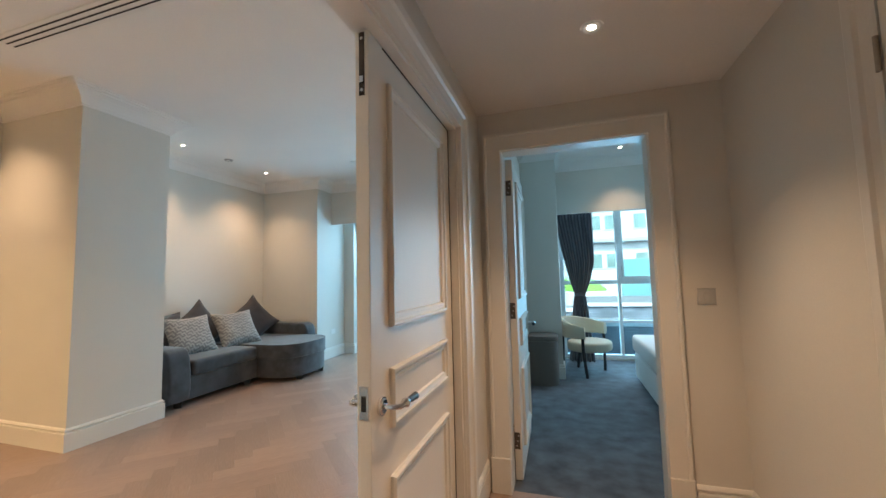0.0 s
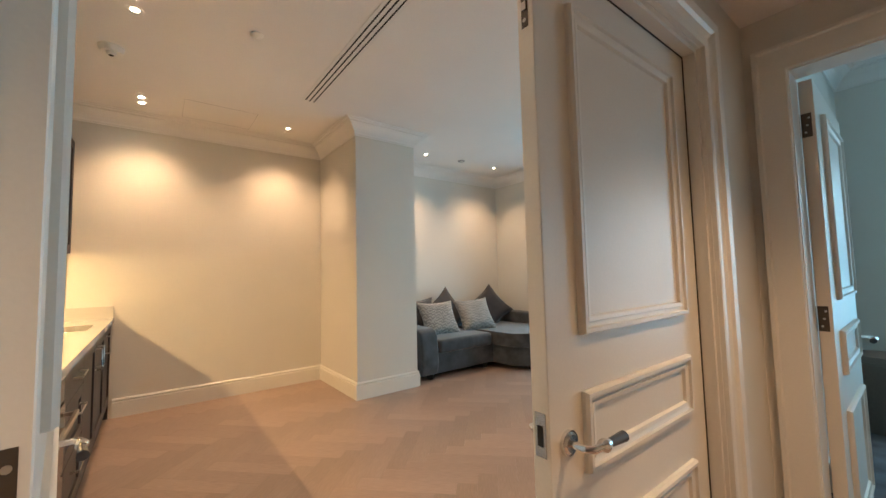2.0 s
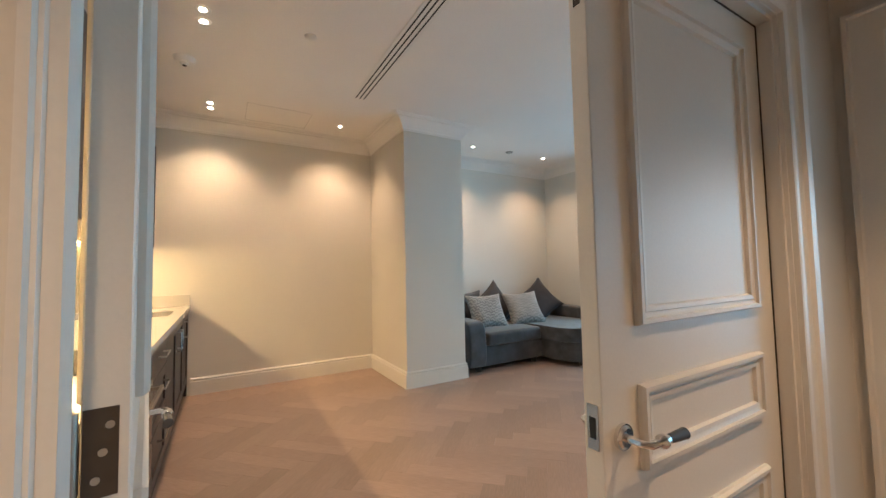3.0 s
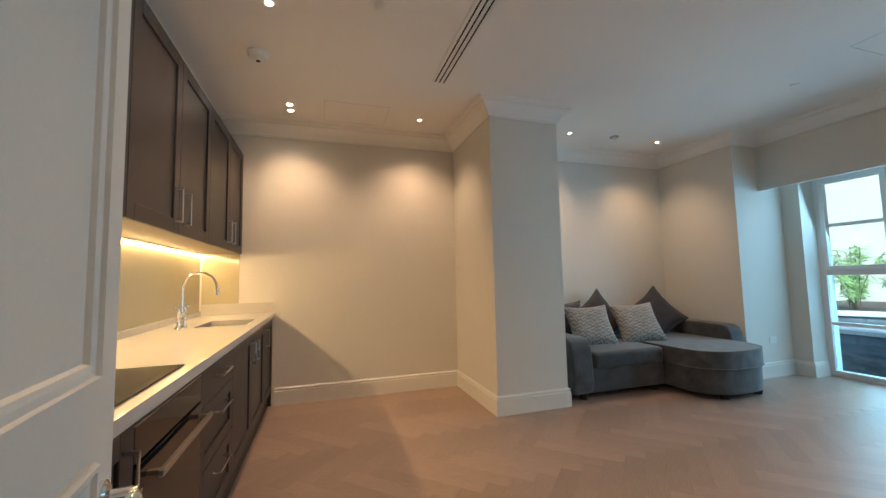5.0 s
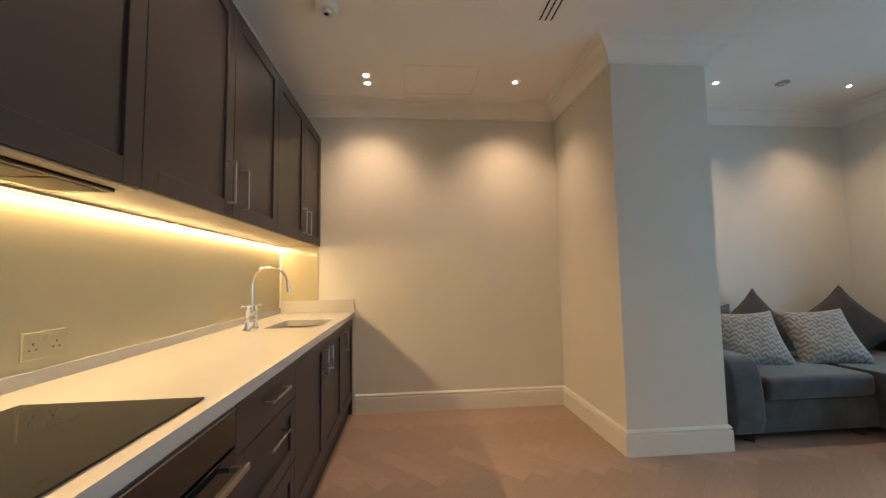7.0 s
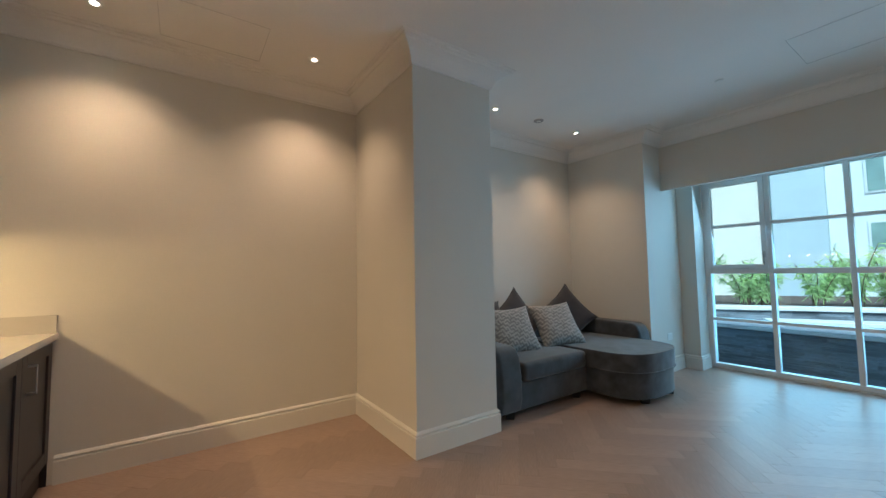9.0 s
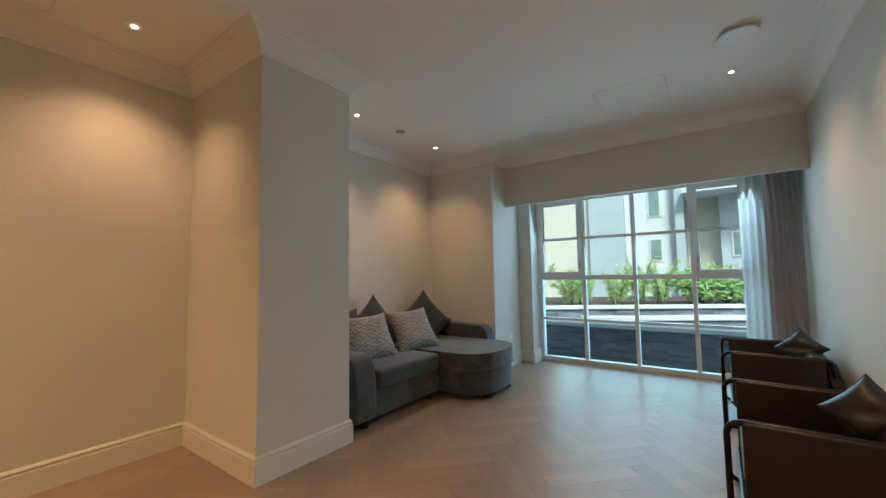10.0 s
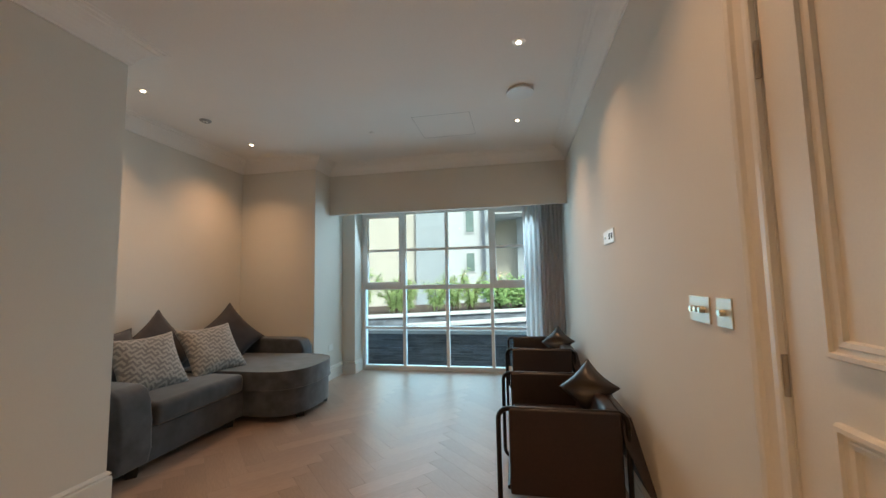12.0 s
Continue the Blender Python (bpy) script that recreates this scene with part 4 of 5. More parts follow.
part("chaise_base", prism(bmesh.new(), chaise_outline(-0.012), 0.06, 0.295, 0.015), VELVET, sofa, smooth=True)
ch = part("chaise_cushion", prism(bmesh.new(), chaise_outline(0.008), 0.298, 0.47, 0.045, 4), VELVET, sofa, smooth=True)
part("piping", pipe(bmesh.new(), [(x, y, 0.30) for x, y in chaise_outline(0.010)][1:-1], 0.006, 6), VELVET, ch, smooth=True)
for x, y in ((-3.81, 3.02), (-4.65, 2.95), (-3.82, 3.92), (-3.33, 4.28), (-3.33, 4.74), (-4.65, 5.04), (-3.78, 5.04)):
    part("foot", rod(bmesh.new(), (x, y, 0), (x, y, 0.065), 0.045, 0.056, n=4), BLACK, sofa)


def leaning(x, y, z, yaw, lean, spin=0):
    """A cushion standing on edge, facing yaw, leaning back; spin turns it in its own plane."""
    return pose(x, y, z, 0, 0, yaw) @ pose(0, 0, 0, 90 - lean, 0, 0) @ pose(0, 0, 0, 0, 0, spin)


cushion("velvet_cushion", leaning(-4.47, 3.30, 0.66, 90, 14, 3), 0.58, 0.50, 0.20, VELVET_DARK, "dark charcoal velvet back cushion on the sofa")
cushion("velvet_cushion", leaning(-4.48, 3.80, 0.68, 84, 16, 36), 0.56, 0.56, 0.18, VELVET_DARK, "dark charcoal velvet cushion turned on its corner")
cushion("velvet_cushion", leaning(-4.43, 4.64, 0.70, 66, 20, 38), 0.56, 0.56, 0.18, VELVET_DARK, "dark charcoal velvet cushion turned on its corner by the arm")
cushion("patterned_cushion", leaning(-4.17, 3.43, 0.650, 80, 30, 1), 0.54, 0.52, 0.16, KEY_CLOTH, "grey cushion with a woven key pattern leaning on the sofa back", False)
cushion("patterned_cushion", leaning(-4.14, 4.06, 0.660, 74, 34, 3), 0.54, 0.52, 0.16, KEY_CLOTH, "grey cushion with a woven key pattern leaning on the sofa back", False)


# ================= armchairs along the east wall =================
def armchair(y, label):
    """Tubular side frames with leather slung over them; local +x is the front."""
    c = thing("armchair", pose(-0.955, y, 0, 0, 0, 180), label, "armchair", "leather armchairs")
    xf, xb, top, hw = 0.375, -0.27, 0.60, 0.395
    for s in (-1, 1):
        r = 0.055
        pts = []
        for cx, cz, a0 in ((xf - r, top - r, 0), (xb + r, top - r, 90), (xb + r, 0.012 + r, 180), (xf - r, 0.012 + r, 270)):
            for k in range(7):
                a = radians(a0 + 15 * k)
                pts.append((cx + r * math.cos(a), s * hw, cz + r * math.sin(a)))
        part("side_frame", pipe(bmesh.new(), pts + pts[:1], 0.0135, 10), TUBE, c, "black tubular steel side frame", True)
        bm = boxed(xb + 0.03, xf - 0.055, s * hw - 0.020, s * hw + 0.020, 0.17, top + 0.006, bevel=0.016, segments=3)
        part("arm_sling", bm, LEATHER, c, "brown leather sling over the arm", True)
    for x, z in ((xf - 0.05, 0.20), (xb + 0.05, 0.20)):
        part("cross_bar", pipe(bmesh.new(), [(x, -hw, z), (x, hw, z)], 0.011, 10), TUBE, c, smooth=True)
    part("seat", soft_box(xb + 0.02, xf - 0.06, -hw + 0.03, hw - 0.03, 0.22, 0.40, 0.04, 0.02), LEATHER, c, smooth=True)
    bm = soft_box(-0.06, 0.06, -hw + 0.03, hw - 0.03, 0.0, 0.245, 0.035)
    bmesh.ops.transform(bm, matrix=pose(xb + 0.10, 0, 0.36, 0, -14, 0), verts=bm.verts)
    part("backrest", bm, LEATHER, c, smooth=True)
    side = [(xb + 0.03, top), (-0.295, top - 0.03), (-0.325, 0.42), (-0.362, 0.24), (-0.335, 0.24), (-0.295, 0.34), (xb + 0.02, 0.45)]
    bm = prism(bmesh.new(), side, -hw + 0.02, hw - 0.02, 0.008)
    bmesh.ops.transform(bm, matrix=Matrix(((1, 0, 0, 0), (0, 0, 1, 0), (0, 1, 0, 0), (0, 0, 0, 1))), verts=bm.verts)
    for v in bm.verts:
        v.co.y *= 1.0 + 0.34 * min(1.0, max(0.0, (top - v.co.z) / 0.34)) ** 1.5
    bmesh.ops.recalc_face_normals(bm, faces=bm.faces)
    part("back_sling", bm, LEATHER, c, "brown leather sloping back sling", True)
    return c


armchair(3.29, "dark brown leather armchair with black tubular frame")
window_chair = armchair(5.05, "dark brown leather armchair with black tubular frame beside the window")
part("paper_tag", boxed(0.325, 0.355, 0.414, 0.4165, 0.37, 0.44), PLASTIC, window_chair, "small white paper tag")
for y in (3.32, 5.08):
    cushion("leather_cushion", leaning(-0.805, y - 0.02, 0.615, -22, 10, 50), 0.255, 0.255, 0.16, LEATHER_GLOSS, "shiny dark brown leather cushion, creased, on the armchair", fold=22)


# ================= curtains =================
def curtain_sheet(x0, x1, y, z0, z1, folds, depth, width_at=None, n=120, rows=24):
    bm = bmesh.new()
    grid = []
    for j in range(rows + 1):
        z = z0 + (z1 - z0) * j / rows
        row = []
        for i in range(n + 1):
            s = i / n
            k = width_at(z) if width_at else (x0, x1)
            x = k[0] + (k[1] - k[0]) * s
            squeeze = min(1.0, (k[1] - k[0]) / (x1 - x0) + 0.25)
            yy = y + depth * squeeze * math.sin(2 * math.pi * folds * s + 0.4 * math.sin(3 * z)) + 0.4 * depth * noise.noise((s * folds * 1.3, z * 0.8, x0))
            row.append(bm.verts.new((x, yy, z)))
        grid.append(row)
    for a, b in zip(grid, grid[1:]):
        for i in range(n):
            bm.faces.new((a[i], a[i + 1], b[i + 1], b[i]))
    bmesh.ops.solidify(bm, geom=bm.faces[:], thickness=0.003)
    return bm


cu = thing("curtain", pose(0, 0, 0), "pale grey full-length curtain hanging beside the window", "curtain")
part("drape", curtain_sheet(-0.90, XE - 0.03, 5.97, 0.01, 2.62, 6, 0.026), CURTAIN, cu, smooth=True)
part("sheer", curtain_sheet(-1.10, -0.78, 6.05, 0.01, 2.62, 5, 0.02), SHEER, cu, "white sheer curtain behind the drape", True)
part("curtain_rail", boxed(-3.66, XE - 0.01, 5.985, 6.015, 2.62, 2.645), PLASTIC, cu)


# ================= switches on the east wall =================
def wall_plate(name, y, z, label, category, build):
    s = thing(name, pose(XE, y, z, 0, 0, -90), label, category)
    build(s)
    return s


def dimmer(gangs, w):
    def build(s):
        part("plate", boxed(-w / 2, w / 2, -0.005, 0.0, -0.046, 0.046, bevel=0.0015), PLATE_STEEL, s)
        for k in range(gangs):
            x = (k - (gangs - 1) / 2) * 0.034
            part("knob", rod(bmesh.new(), (x, -0.005, 0), (x, -0.022, 0), 0.0115, 0.010, n=20), SOCKET_EDGE, s, smooth=True)
    return build


def aerial_plate(s):
    part("plate", boxed(-0.145, 0.145, -0.006, 0.0, -0.045, 0.045, bevel=0.002), PLASTIC, s)
    for x in (0.030, 0.090):
        part("port", boxed(x - 0.017, x + 0.017, -0.0075, -0.006, -0.02, 0.02, bevel=0.0005), BLACK, s)
    part("coax_port", rod(bmesh.new(), (-0.085, -0.006, 0), (-0.085, -0.012, 0), 0.010, n=14), STEEL, s, smooth=True)


wall_plate("dimmer_switch", 2.284, 1.166, "brushed steel dimmer switch with three knobs", "light switch", dimmer(3, 0.146))
wall_plate("dimmer_switch", 2.120, 1.166, "brushed steel dimmer switch with one knob", "light switch", dimmer(1, 0.09))
wall_plate("media_socket", 3.545, 1.563, "white media socket plate on the wall", "wall socket", aerial_plate)


def flat_switch(s):
    part("plate", boxed(-0.043, 0.043, -0.006, 0.0, -0.043, 0.043, bevel=0.002), STEEL, s)
    part("rocker", boxed(-0.012, 0.012, -0.009, -0.006, -0.018, 0.018, bevel=0.001), STEEL, s)


s = thing("light_switch", pose(0.719, BED_Y, 1.13), "brushed light switch plate beside the bedroom door", "light switch")
flat_switch(s)
s = thing("reveal_socket", pose(-3.69, 5.60, 0.42, 0, 0, 90), "white socket plate low on the reveal", "wall socket")
part("plate", boxed(-0.06, 0.06, -0.006, 0, -0.04, 0.04, bevel=0.002), PLASTIC, s)

# ================= bedroom =================
def tied(z):
    """Left edge stays put; the drape is drawn in to a tie-back near 1.0 m."""
    if z > 0.98:
        k = (z - 0.98) / 1.42
        return (0.165 - 0.25 * min(1.0, 1.25 * k) ** 0.8, 0.305 + 0.15 * min(1.0, 3.0 * k) ** 0.7)
    k = (0.98 - z) / 0.98
    return (0.165 - 0.12 * k ** 0.7, 0.305 + 0.10 * k ** 0.7)


cu = thing("curtain", pose(0, 0, 0), "dark charcoal curtain gathered in a tie-back", "curtain")
part("drape", curtain_sheet(-0.05, 0.52, 5.98, 0.01, 2.40, 6, 0.04, tied, rows=40), CURTAIN_DARK, cu, smooth=True)
part("tie_back", prism(bmesh.new(), [(0.235 + 0.078 * math.cos(a), 5.98 + 0.05 * math.sin(a)) for a in [2 * math.pi * k / 20 for k in range(20)]], 0.955, 1.01, 0.008), CURTAIN_DARK, cu)

ott = thing("ottoman", pose(-0.295, 4.80, 0), "taupe leatherette drum stool beside the pier", "stool")
outline = [(0.21 * abs(math.cos(a)) ** 0.7 * (1 if math.cos(a) > 0 else -1), 0.19 * abs(math.sin(a)) ** 0.7 * (1 if math.sin(a) > 0 else -1)) for a in [2 * math.pi * k / 36 for k in range(36)]]
part("body", prism(bmesh.new(), outline, 0.0, 0.50, 0.012), OTTOMAN, ott, smooth=True)
part("lid", prism(bmesh.new(), [(x * 1.01, y * 1.01) for x, y in outline], 0.503, 0.56, 0.02, 3), OTTOMAN, ott, smooth=True)

ch = thing("tub_chair", pose(0.26, 5.36, 0, 0, 0, 62), "cream upholstered tub chair with dark slender legs", "chair")
part("seat", prism(bmesh.new(), [(0.29 * math.cos(a), -0.04 + 0.27 * math.sin(a)) for a in [2 * math.pi * k / 32 for k in range(32)]], 0.30, 0.42, 0.045, 4), CREAM, ch, smooth=True)
bm = bmesh.new()
ring = []
for k in range(25):
    a = radians(-20 + 220 * k / 24)
    hgt = 0.15 + 0.09 * math.sin(math.pi * k / 24)
    rr = []
    for d, z in ((0.0, 0), (0.022, 0.012), (0.03, hgt / 2), (0.022, hgt - 0.012), (0.0, hgt), (-0.022, hgt - 0.012), (-0.028, hgt / 2), (-0.022, 0.012)):
        rr.append(bm.verts.new(((0.32 + d) * math.cos(a), (0.31 + d) * math.sin(a) - 0.02, 0.47 + z)))
    ring.append(rr)
for a, b in zip(ring, ring[1:]):
    for i in range(8):
        bm.faces.new((a[i], a[(i + 1) % 8], b[(i + 1) % 8], b[i]))
bm.faces.new(ring[0][::-1]), bm.faces.new(ring[-1])
part("backrest", bm, CREAM, ch, smooth=True)
for x, y in ((-0.31, -0.10), (0.31, -0.10), (-0.24, 0.20), (0.24, 0.20)):
    part("leg", pipe(bmesh.new(), [(x * 0.85, y * 1.15, 0), (x, y, 0.32), (x * 1.0, y, 0.54)], 0.019, 8), BLACK, ch, smooth=True)

bed = thing("bed", pose(0, 0, 0), "white upholstered bed base with a bare white mattress", "bed")
part("bed_base", soft_box(0.79, 2.55, 3.2, 5.16, 0.03, 0.33, 0.03), LINEN, bed, "white upholstered divan base", True)
part("mattress", soft_box(0.77, 2.57, 3.18, 5.18, 0.335, 0.53, 0.05, 0.01), LINEN, bed, "white mattress", True)
for x, y in ((0.9, 3.3), (0.9, 5.05), (2.4, 3.3), (2.4, 5.05)):
    part("foot", rod(bmesh.new(), (x, y, 0), (x, y, 0.04), 0.03, n=12), BLACK, bed)

# ================= outside =================
structure("ground", boxed(-120, 120, 6.46, 400, -0.6, -0.5), PAVING, "grey paved ground outside", "ground")
structure("terrace", boxed(-9, 9, 6.45, 8.1, -0.6, -0.45), PAVING, "grey paved light well outside the windows", "paving")


def slate_wall(name, x0, x1, y, z0, z1, seed, course, label, at=None, near=(-4.4, -0.8)):
    """A dry-laid slate wall: courses of split stones of uneven length and depth."""
    w = thing(name, at or pose(0, 0, 0), label, "retaining wall", kind="structure")
    part("core", boxed(x0, x1, y + 0.03, y + 0.30, z0, z1), SLATE, w)
    rnd = random.Random(seed)
    bm = bmesh.new()
    z = z0
    made = 0
    while z < z1 - 0.005:
        h = min(course * rnd.uniform(0.7, 1.3), z1 - z)
        x = x0
        while x < x1:
            l = min(rnd.uniform(0.15, 0.5), x1 - x)
            d = rnd.uniform(0.0, 0.022)
            st = boxed(x + 0.001, x + l - 0.001, y + d, y + 0.04, z + 0.001, z + h - 0.002)
            if made < 280 and near[0] < x < near[1]:
                part("stone", st, SLATE, w)
                made += 1
            else:
                box(bm, x + 0.001, x + l - 0.001, y + d, y + 0.04, z + 0.001, z + h - 0.002)
                st.free()
            x += l
        z += h
    if bm.verts:
        tagged(part("stones", bm, SLATE, w), kind="stuff")
    else:
        bm.free()
    part("coping", boxed(x0, x1, y - 0.04, y + 0.36, z1, z1 + 0.07, bevel=0.008), COPING, w, "pale stone coping")
    return w


slate_wall("retaining_wall", -7.0, 3.5, 8.1, -0.45, 0.26, 3, 0.05, "dark split-slate retaining wall with pale coping outside")
structure("planter_ground", boxed(-9, 7, 8.40, 16.0, -0.4, 0.16), PAVING, "paved strip between the terrace walls", "paving")
SKEW = pose(-2.83, 10.67, 0, 0, 0, 29.4)       # the upper terrace runs askew to the house
slate_wall("retaining_wall", -7.0, 3.3, 0.0, 0.16, 0.40, 5, 0.07, "slate terrace wall with pale coping, askew to the house", SKEW, (-3.0, 2.6))
slate_wall("retaining_wall", -1.6, 3.6, -1.35, 0.16, 0.29, 7, 0.06, "low slate kerb wall with pale coping along the ramp", SKEW, (-1.6, 2.6))
slate_wall("retaining_wall", 0.45, 6.5, 10.6, 0.16, 0.45, 9, 0.07, "slate terrace wall with pale coping before the driveway", None, (0.4, 3.0))
bed_soil = structure("planting_bed", boxed(-9, 3.3, 0.31, 4.2, 0.0, 0.43), SOIL, "dark soil of the raised planting bed", "soil")
bed_soil.matrix_basis = SKEW


def bamboo(x, y, z, h, seed, spread=0.5):
    """A loose clump of thin canes with many narrow leaves."""
    rnd = random.Random(seed)
    t = thing("bamboo_plant", pose(x, y, z), "light green feathery shrub in the raised bed", "shrub", "shrubs in the bed")
    bm, lf = bmesh.new(), bmesh.new()
    for k in range(11):
        a, lean = rnd.uniform(0, 6.28), rnd.uniform(0.05, spread)
        hh = h * rnd.uniform(0.6, 1.05)
        pts = [(0.08 * math.cos(a) + lean * math.cos(a) * s * s, 0.08 * math.sin(a) + lean * math.sin(a) * s * s, hh * s) for s in (0, 0.25, 0.5, 0.75, 1.0)]
        pipe(bm, pts, 0.008, 5)
        for q in range(70):
            s = rnd.uniform(0.25, 1.0)
            i = min(3, int(s * 4))
            p = Vector(pts[i]).lerp(Vector(pts[i + 1]), s * 4 - i)
            d = Vector((rnd.gauss(0, 1), rnd.gauss(0, 1), rnd.gauss(0, 0.6))).normalized()
            l, w = rnd.uniform(0.10, 0.22), rnd.uniform(0.010, 0.018)
            sd = d.orthogonal().normalized() * w
            tip = p + d * l + Vector((0, 0, -0.04))
            mid = p + d * l * 0.45
            lf.faces.new([lf.verts.new(c) for c in (p, mid + sd, tip, mid - sd)])
    part("canes", bm, TWIG, t)
    part("foliage", lf, LEAF, t)
    return t


def broadleaf(x, y, z, h, seed):
    """A bushy shrub of many oval leaves on short branches."""
    rnd = random.Random(seed)
    t = thing("broadleaf_shrub", pose(x, y, z), "deep green broad-leaved shrub in the raised bed", "shrub", "shrubs in the bed")
    bm, lf = bmesh.new(), bmesh.new()
    for k in range(26):
        a, s = rnd.uniform(0, 6.28), rnd.uniform(0.1, 1.0)
        tip = Vector((s * h * 0.75 * math.cos(a), s * h * 0.6 * math.sin(a), h * rnd.uniform(0.35, 1.0) * (1.1 - 0.5 * s)))
        pipe(bm, [(0, 0, 0), tip * 0.5 + Vector((0, 0, 0.08)), tip], 0.009, 5)
        for q in range(34):
            p = tip * rnd.uniform(0.45, 1.05) + Vector((rnd.gauss(0, 0.08), rnd.gauss(0, 0.08), rnd.gauss(0, 0.07)))
            d = Vector((rnd.gauss(0, 1), rnd.gauss(0, 1), rnd.gauss(0.2, 0.6))).normalized()
            l, w = rnd.uniform(0.09, 0.16), rnd.uniform(0.028, 0.045)
            sd = d.orthogonal().normalized() * w
            lf.faces.new([lf.verts.new(c) for c in (p, p + d * l * 0.35 + sd, p + d * l * 0.75 + sd * 0.7, p + d * l, p + d * l * 0.75 - sd * 0.7, p + d * l * 0.35 - sd)])
    part("branches", bm, TWIG, t)
    part("foliage", lf, LEAF_DARK, t)
    return t


rnd = random.Random(11)
def in_bed(u, v):
    return SKEW @ Vector((u, v, 0.43))


for k, u in enumerate((-5.4, -4.7, -4.0, -3.35, -2.7, -2.1, -1.45, -0.95, -0.2, 0.35, 0.85)):
    p = in_bed(u + rnd.uniform(-0.12, 0.12), 0.75 + rnd.uniform(-0.1, 0.3))
    bamboo(p.x, p.y, p.z, rnd.uniform(0.9, 1.25), 20 + k)
for k, (u, v) in enumerate(((1.75, 0.75), (2.45, 1.0), (3.0, 0.7))):
    p = in_bed(u, v)
    broadleaf(p.x, p.y, p.z, 1.0, 50 + k)


def far_window(b, x, y, z, w, h):
    f = part("window", boxed(x - w / 2, x + w / 2, y - 0.05, y, z, z + h), WHITE_RENDER, b)
    part("pane", boxed(x - w / 2 + 0.08, x + w / 2 - 0.08, y - 0.07, y - 0.04, z + 0.08, z + h - 0.08), DARK_GLASS, f)


def building(label, blocks, windows):
    b = thing("apartment_building", pose(0, 0, 0), label, "building")
    for (x0, x1, y0, y1, z0, z1, mat) in blocks:
        part("wall", boxed(x0, x1, y0, y1, z0, z1), mat, b)
        part("roof", boxed(x0 - 0.2, x1 + 0.2, y0 - 0.2, y1 + 0.2, z1, z1 + 0.35), WHITE_RENDER, b)
    for w in windows:
        far_window(b, *w)
    return b


building("cream and pale grey rendered apartment building across the garden", [
    (-24.0, -7.0, 23.0, 34, -0.5, 15, CREAM_RENDER), (-7.0, -5.2, 22.6, 34, -0.5, 15, GREY_RENDER), (-5.2, -2.87, 22.9, 34, -0.5, 15, WHITE_RENDER), (-2.87, -2.5, 22.3, 34, -0.5, 15, GREY_RENDER), (-2.5, -1.1, 24.0, 34, -0.5, 15, CREAM_RENDER), (-1.1, 0.4, 23.2, 34, -0.5, 15, GREY_RENDER)],
    [(-3.8, 22.9, 1.75, 0.62, 1.2), (-3.8, 22.9, 4.05, 0.62, 1.7), (-0.4, 23.2, 1.9, 0.6, 1.2), (-14.0, 23.0, 2.0, 1.2, 1.6)])
far = building("white apartment building with rows of windows beyond the garden", [
    (1.2, 26.0, 32.0, 40, -0.5, 17, WHITE_RENDER)],
    [(x + d, 32.0, z, 0.95, 1.25) for z in (1.7, 4.7, 7.7, 10.7) for x in (2.6, 5.8, 9.0, 12.2, 15.4) for d in (0, 1.15)])
for z in (3.75, 6.75, 9.75):
    part("balcony", boxed(1.0, 26.2, 31.5, 32.0, z, z + 0.3, bevel=0.02), GREY_RENDER, far, "grey balcony band")
structure("roof_overhang", boxed(-2.5, 0.6, 21.6, 24.0, 4.9, 5.2), WHITE_RENDER, "white projecting roof slab", "roof")
tagged(part("garden_screen", boxed(2.02, 7.5, 15.0, 15.08, -0.5, 1.80, bevel=0.01), TEAL), "pale teal site screen in the garden", "screen")
knoll = ball(bmesh.new(), (0.62, 15.6, 0.55), 0.95, (1.0, 0.9, 0.62), 28)
for v in knoll.verts:
    v.co += Vector((0, 0, 0.10)) * noise.noise(v.co * 5.0) + Vector((0.05, 0.05, 0.03)) * noise.noise(v.co * 17.0)
structure("lawn", knoll, GRASS, "bright green planted mound behind a round kerb", "lawn", True)
structure("lawn_kerb", prism(bmesh.new(), [(0.62 + 1.12 * math.cos(math.pi * k / 16), 15.6 + 1.02 * math.sin(math.pi * k / 16)) for k in range(32)], 0.0, 0.66, 0.02), COPING, "pale round kerb of the planted mound", "kerb")
structure("driveway", boxed(0.5, 14.0, 11.0, 14.4, 0.0, 0.52), PAVING, "pale grey driveway behind the terrace walls", "paving")


# ================= herringbone floor =================
structure("floor_screed", boxed(-5.0, HALL_E, HALL_S, 6.45, -0.12, -0.004), SUBFLOOR, "dark joints under the wooden floor", "floor")


def clip(poly, axis, value, keep_low):
    out = []
    for a, b in zip(poly, poly[1:] + poly[:1]):
        ia, ib = (a[axis] <= value) == keep_low, (b[axis] <= value) == keep_low
        if ia:
            out.append(a)
        if ia != ib:
            s = (value - a[axis]) / (b[axis] - a[axis])
            out.append((a[0] + s * (b[0] - a[0]), a[1] + s * (b[1] - a[1])))
    return out


def plank_mesh(bm, poly):
    c = Vector((sum(p[0] for p in poly) / len(poly), sum(p[1] for p in poly) / len(poly)))
    edge = [bm.verts.new((p[0], p[1], -0.0025)) for p in poly]
    top = []
    for p in poly:
        d = c - Vector(p)
        q = Vector(p) + d.normalized() * min(0.0012, d.length * 0.3)
        top.append(bm.verts.new((q.x, q.y, 0)))
    bm.faces.new(top)
    n = len(poly)
    for i in range(n):
        bm.faces.new((edge[i], edge[(i + 1) % n], top[(i + 1) % n], top[i]))
    bmesh.ops.recalc_face_normals(bm, faces=bm.faces[:])


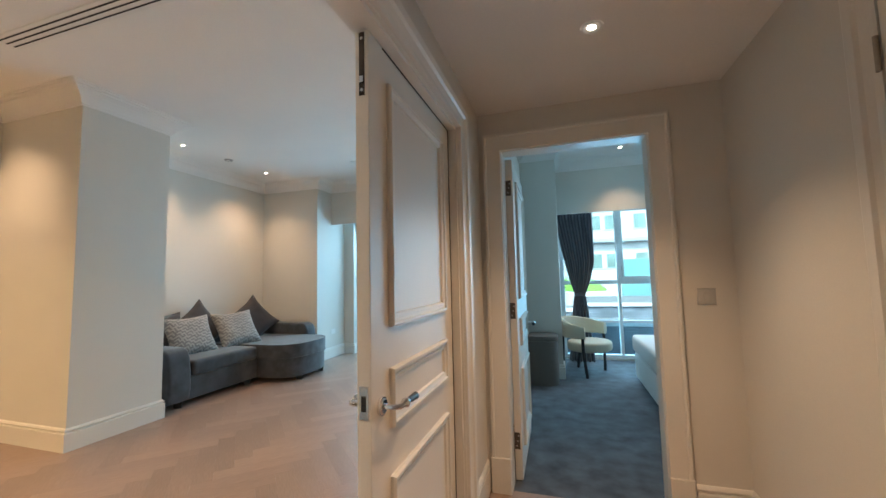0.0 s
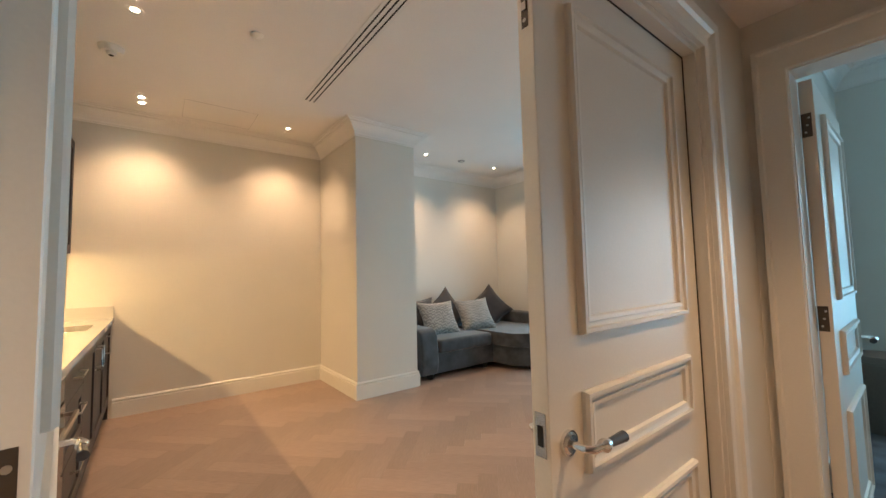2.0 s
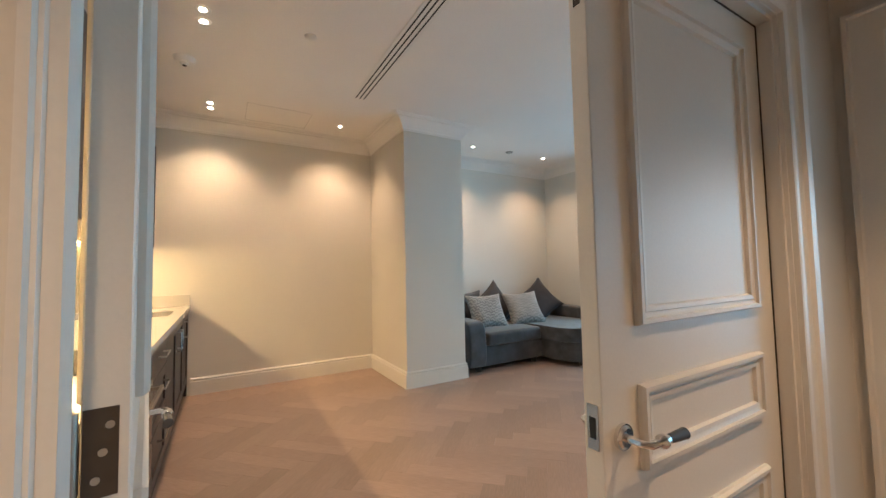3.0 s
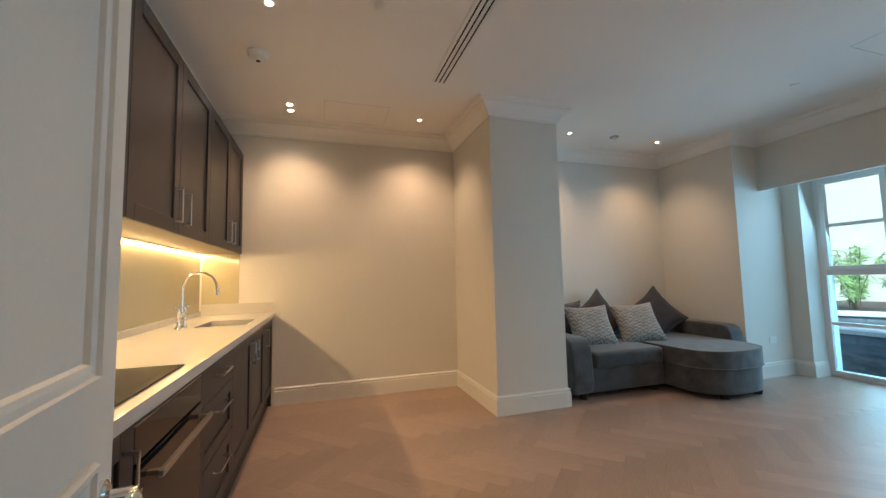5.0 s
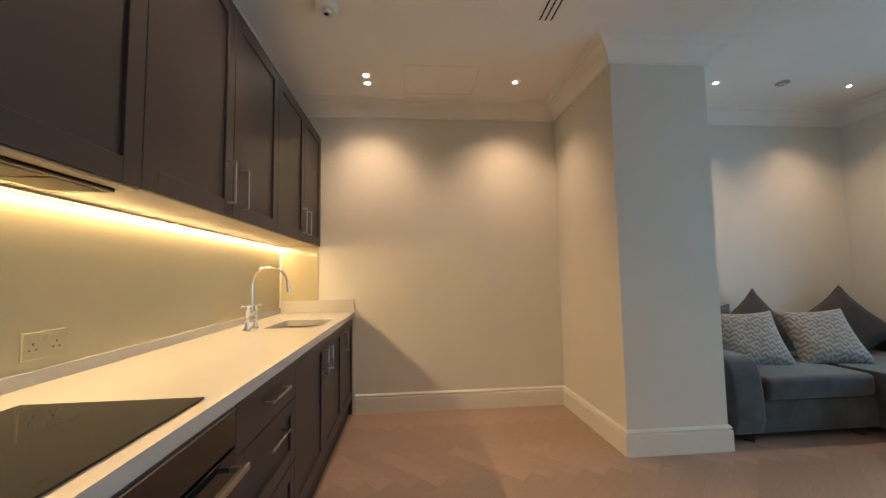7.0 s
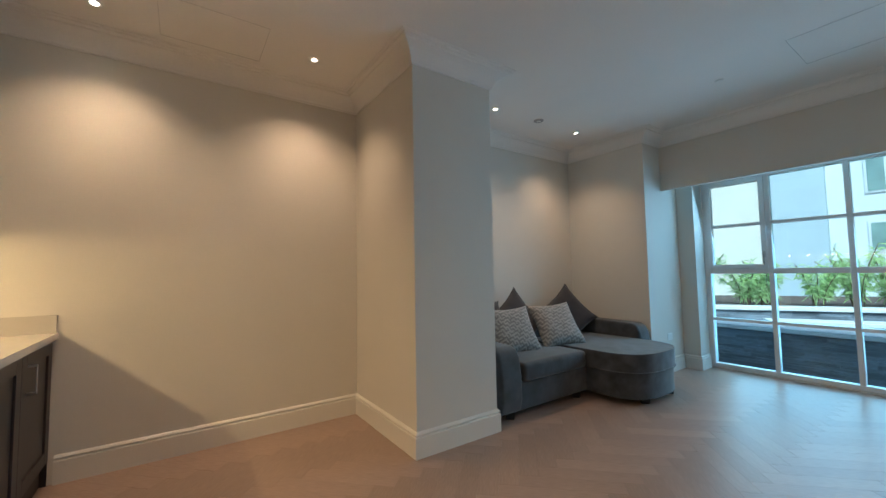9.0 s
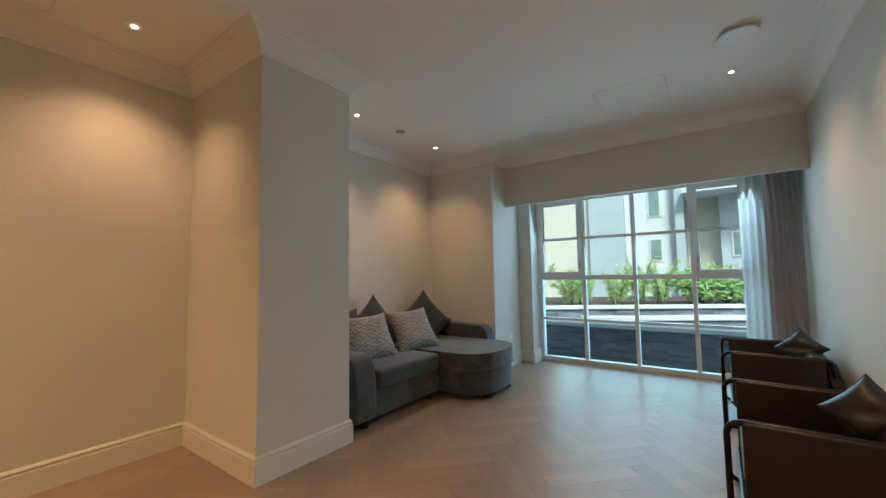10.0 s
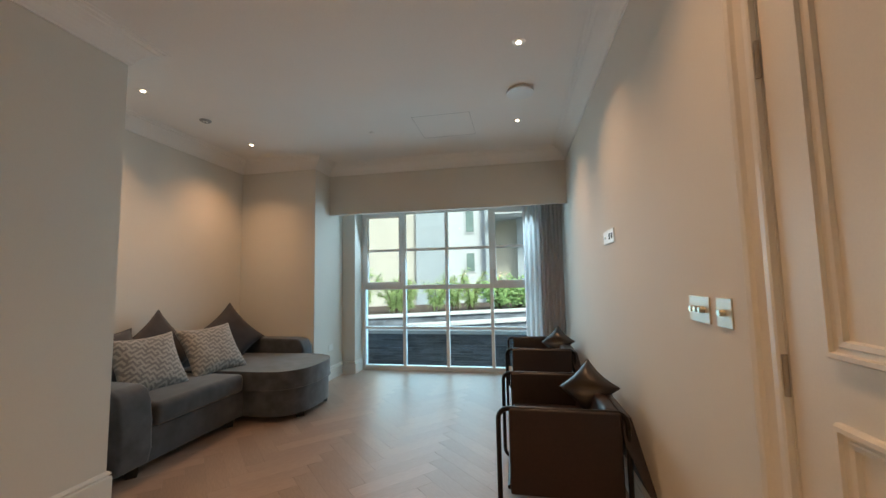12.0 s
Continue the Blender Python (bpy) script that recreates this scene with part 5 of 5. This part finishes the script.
floor = thing("floor", pose(0, 0, 0), "grey-brown oak herringbone parquet floor", "floor", kind="structure")
PW, PL = 0.12, 0.60
c45 = math.sqrt(0.5)
rest = {0: bmesh.new(), 1: bmesh.new()}
count = 0
for region in ((XW, (XE + XC) / 2, YS, YN + 0.05), ((XE + XC) / 2, HALL_E, HALL_S, BED_Y + 0.02)):
    for a in range(-70, 70):
        for b in range(-9, 9):
            for kind, (u0, u1, v0, v1) in enumerate(((0, PL, 0, PW), (0, PW, PW, PW + PL))):
                ou, ov = a * PW + b * PL, a * PW - b * PL
                poly = [((u + ou) * c45 - (v + ov) * c45 - 2.2, (u + ou) * c45 + (v + ov) * c45 + 2.0) for u, v in ((u0, v0), (u1, v0), (u1, v1), (u0, v1))]
                for axis, value, low in ((0, region[0], False), (0, region[1], True), (1, region[2], False), (1, region[3], True)):
                    poly = clip(poly, axis, value, low) if len(poly) > 2 else []
                if len(poly) < 3:
                    continue
                area = abs(sum(p[0] * q[1] - q[0] * p[1] for p, q in zip(poly, poly[1:] + poly[:1]))) / 2
                if area < 0.0006:
                    continue
                cx, cy = sum(p[0] for p in poly) / len(poly), sum(p[1] for p in poly) / len(poly)
                if -3.9 < cx < -1.0 and 0.1 < cy < 5.2 and count < 300:
                    o = Vector((cx, cy, 0))
                    bm = bmesh.new()
                    plank_mesh(bm, [(p[0] - cx, p[1] - cy) for p in poly])
                    bmesh.ops.rotate(bm, cent=(0, 0, 0), matrix=Matrix.Rotation(radians(-45), 3, "Z"), verts=bm.verts)
                    part("plank", bm, OAK if kind == 0 else OAK_DIM_SHEEN, floor, at=Matrix.Translation(o) @ Matrix.Rotation(radians(45), 4, "Z"))
                    count += 1
                else:
                    bm = rest[kind]
                    before = len(bm.verts)
                    one = bmesh.new()
                    plank_mesh(one, poly)
                    bmesh.ops.rotate(one, cent=(0, 0, 0), matrix=Matrix.Rotation(radians(-45), 3, "Z"), verts=one.verts)
                    tmp = bpy.data.meshes.new("tmp")
                    one.to_mesh(tmp)
                    one.free()
                    bm.from_mesh(tmp)
                    bpy.data.meshes.remove(tmp)
for kind in (0, 1):
    tagged(part("planks", rest[kind], OAK if kind == 0 else OAK_DIM_SHEEN, floor, at=Matrix.Rotation(radians(45), 4, "Z")), kind="stuff")
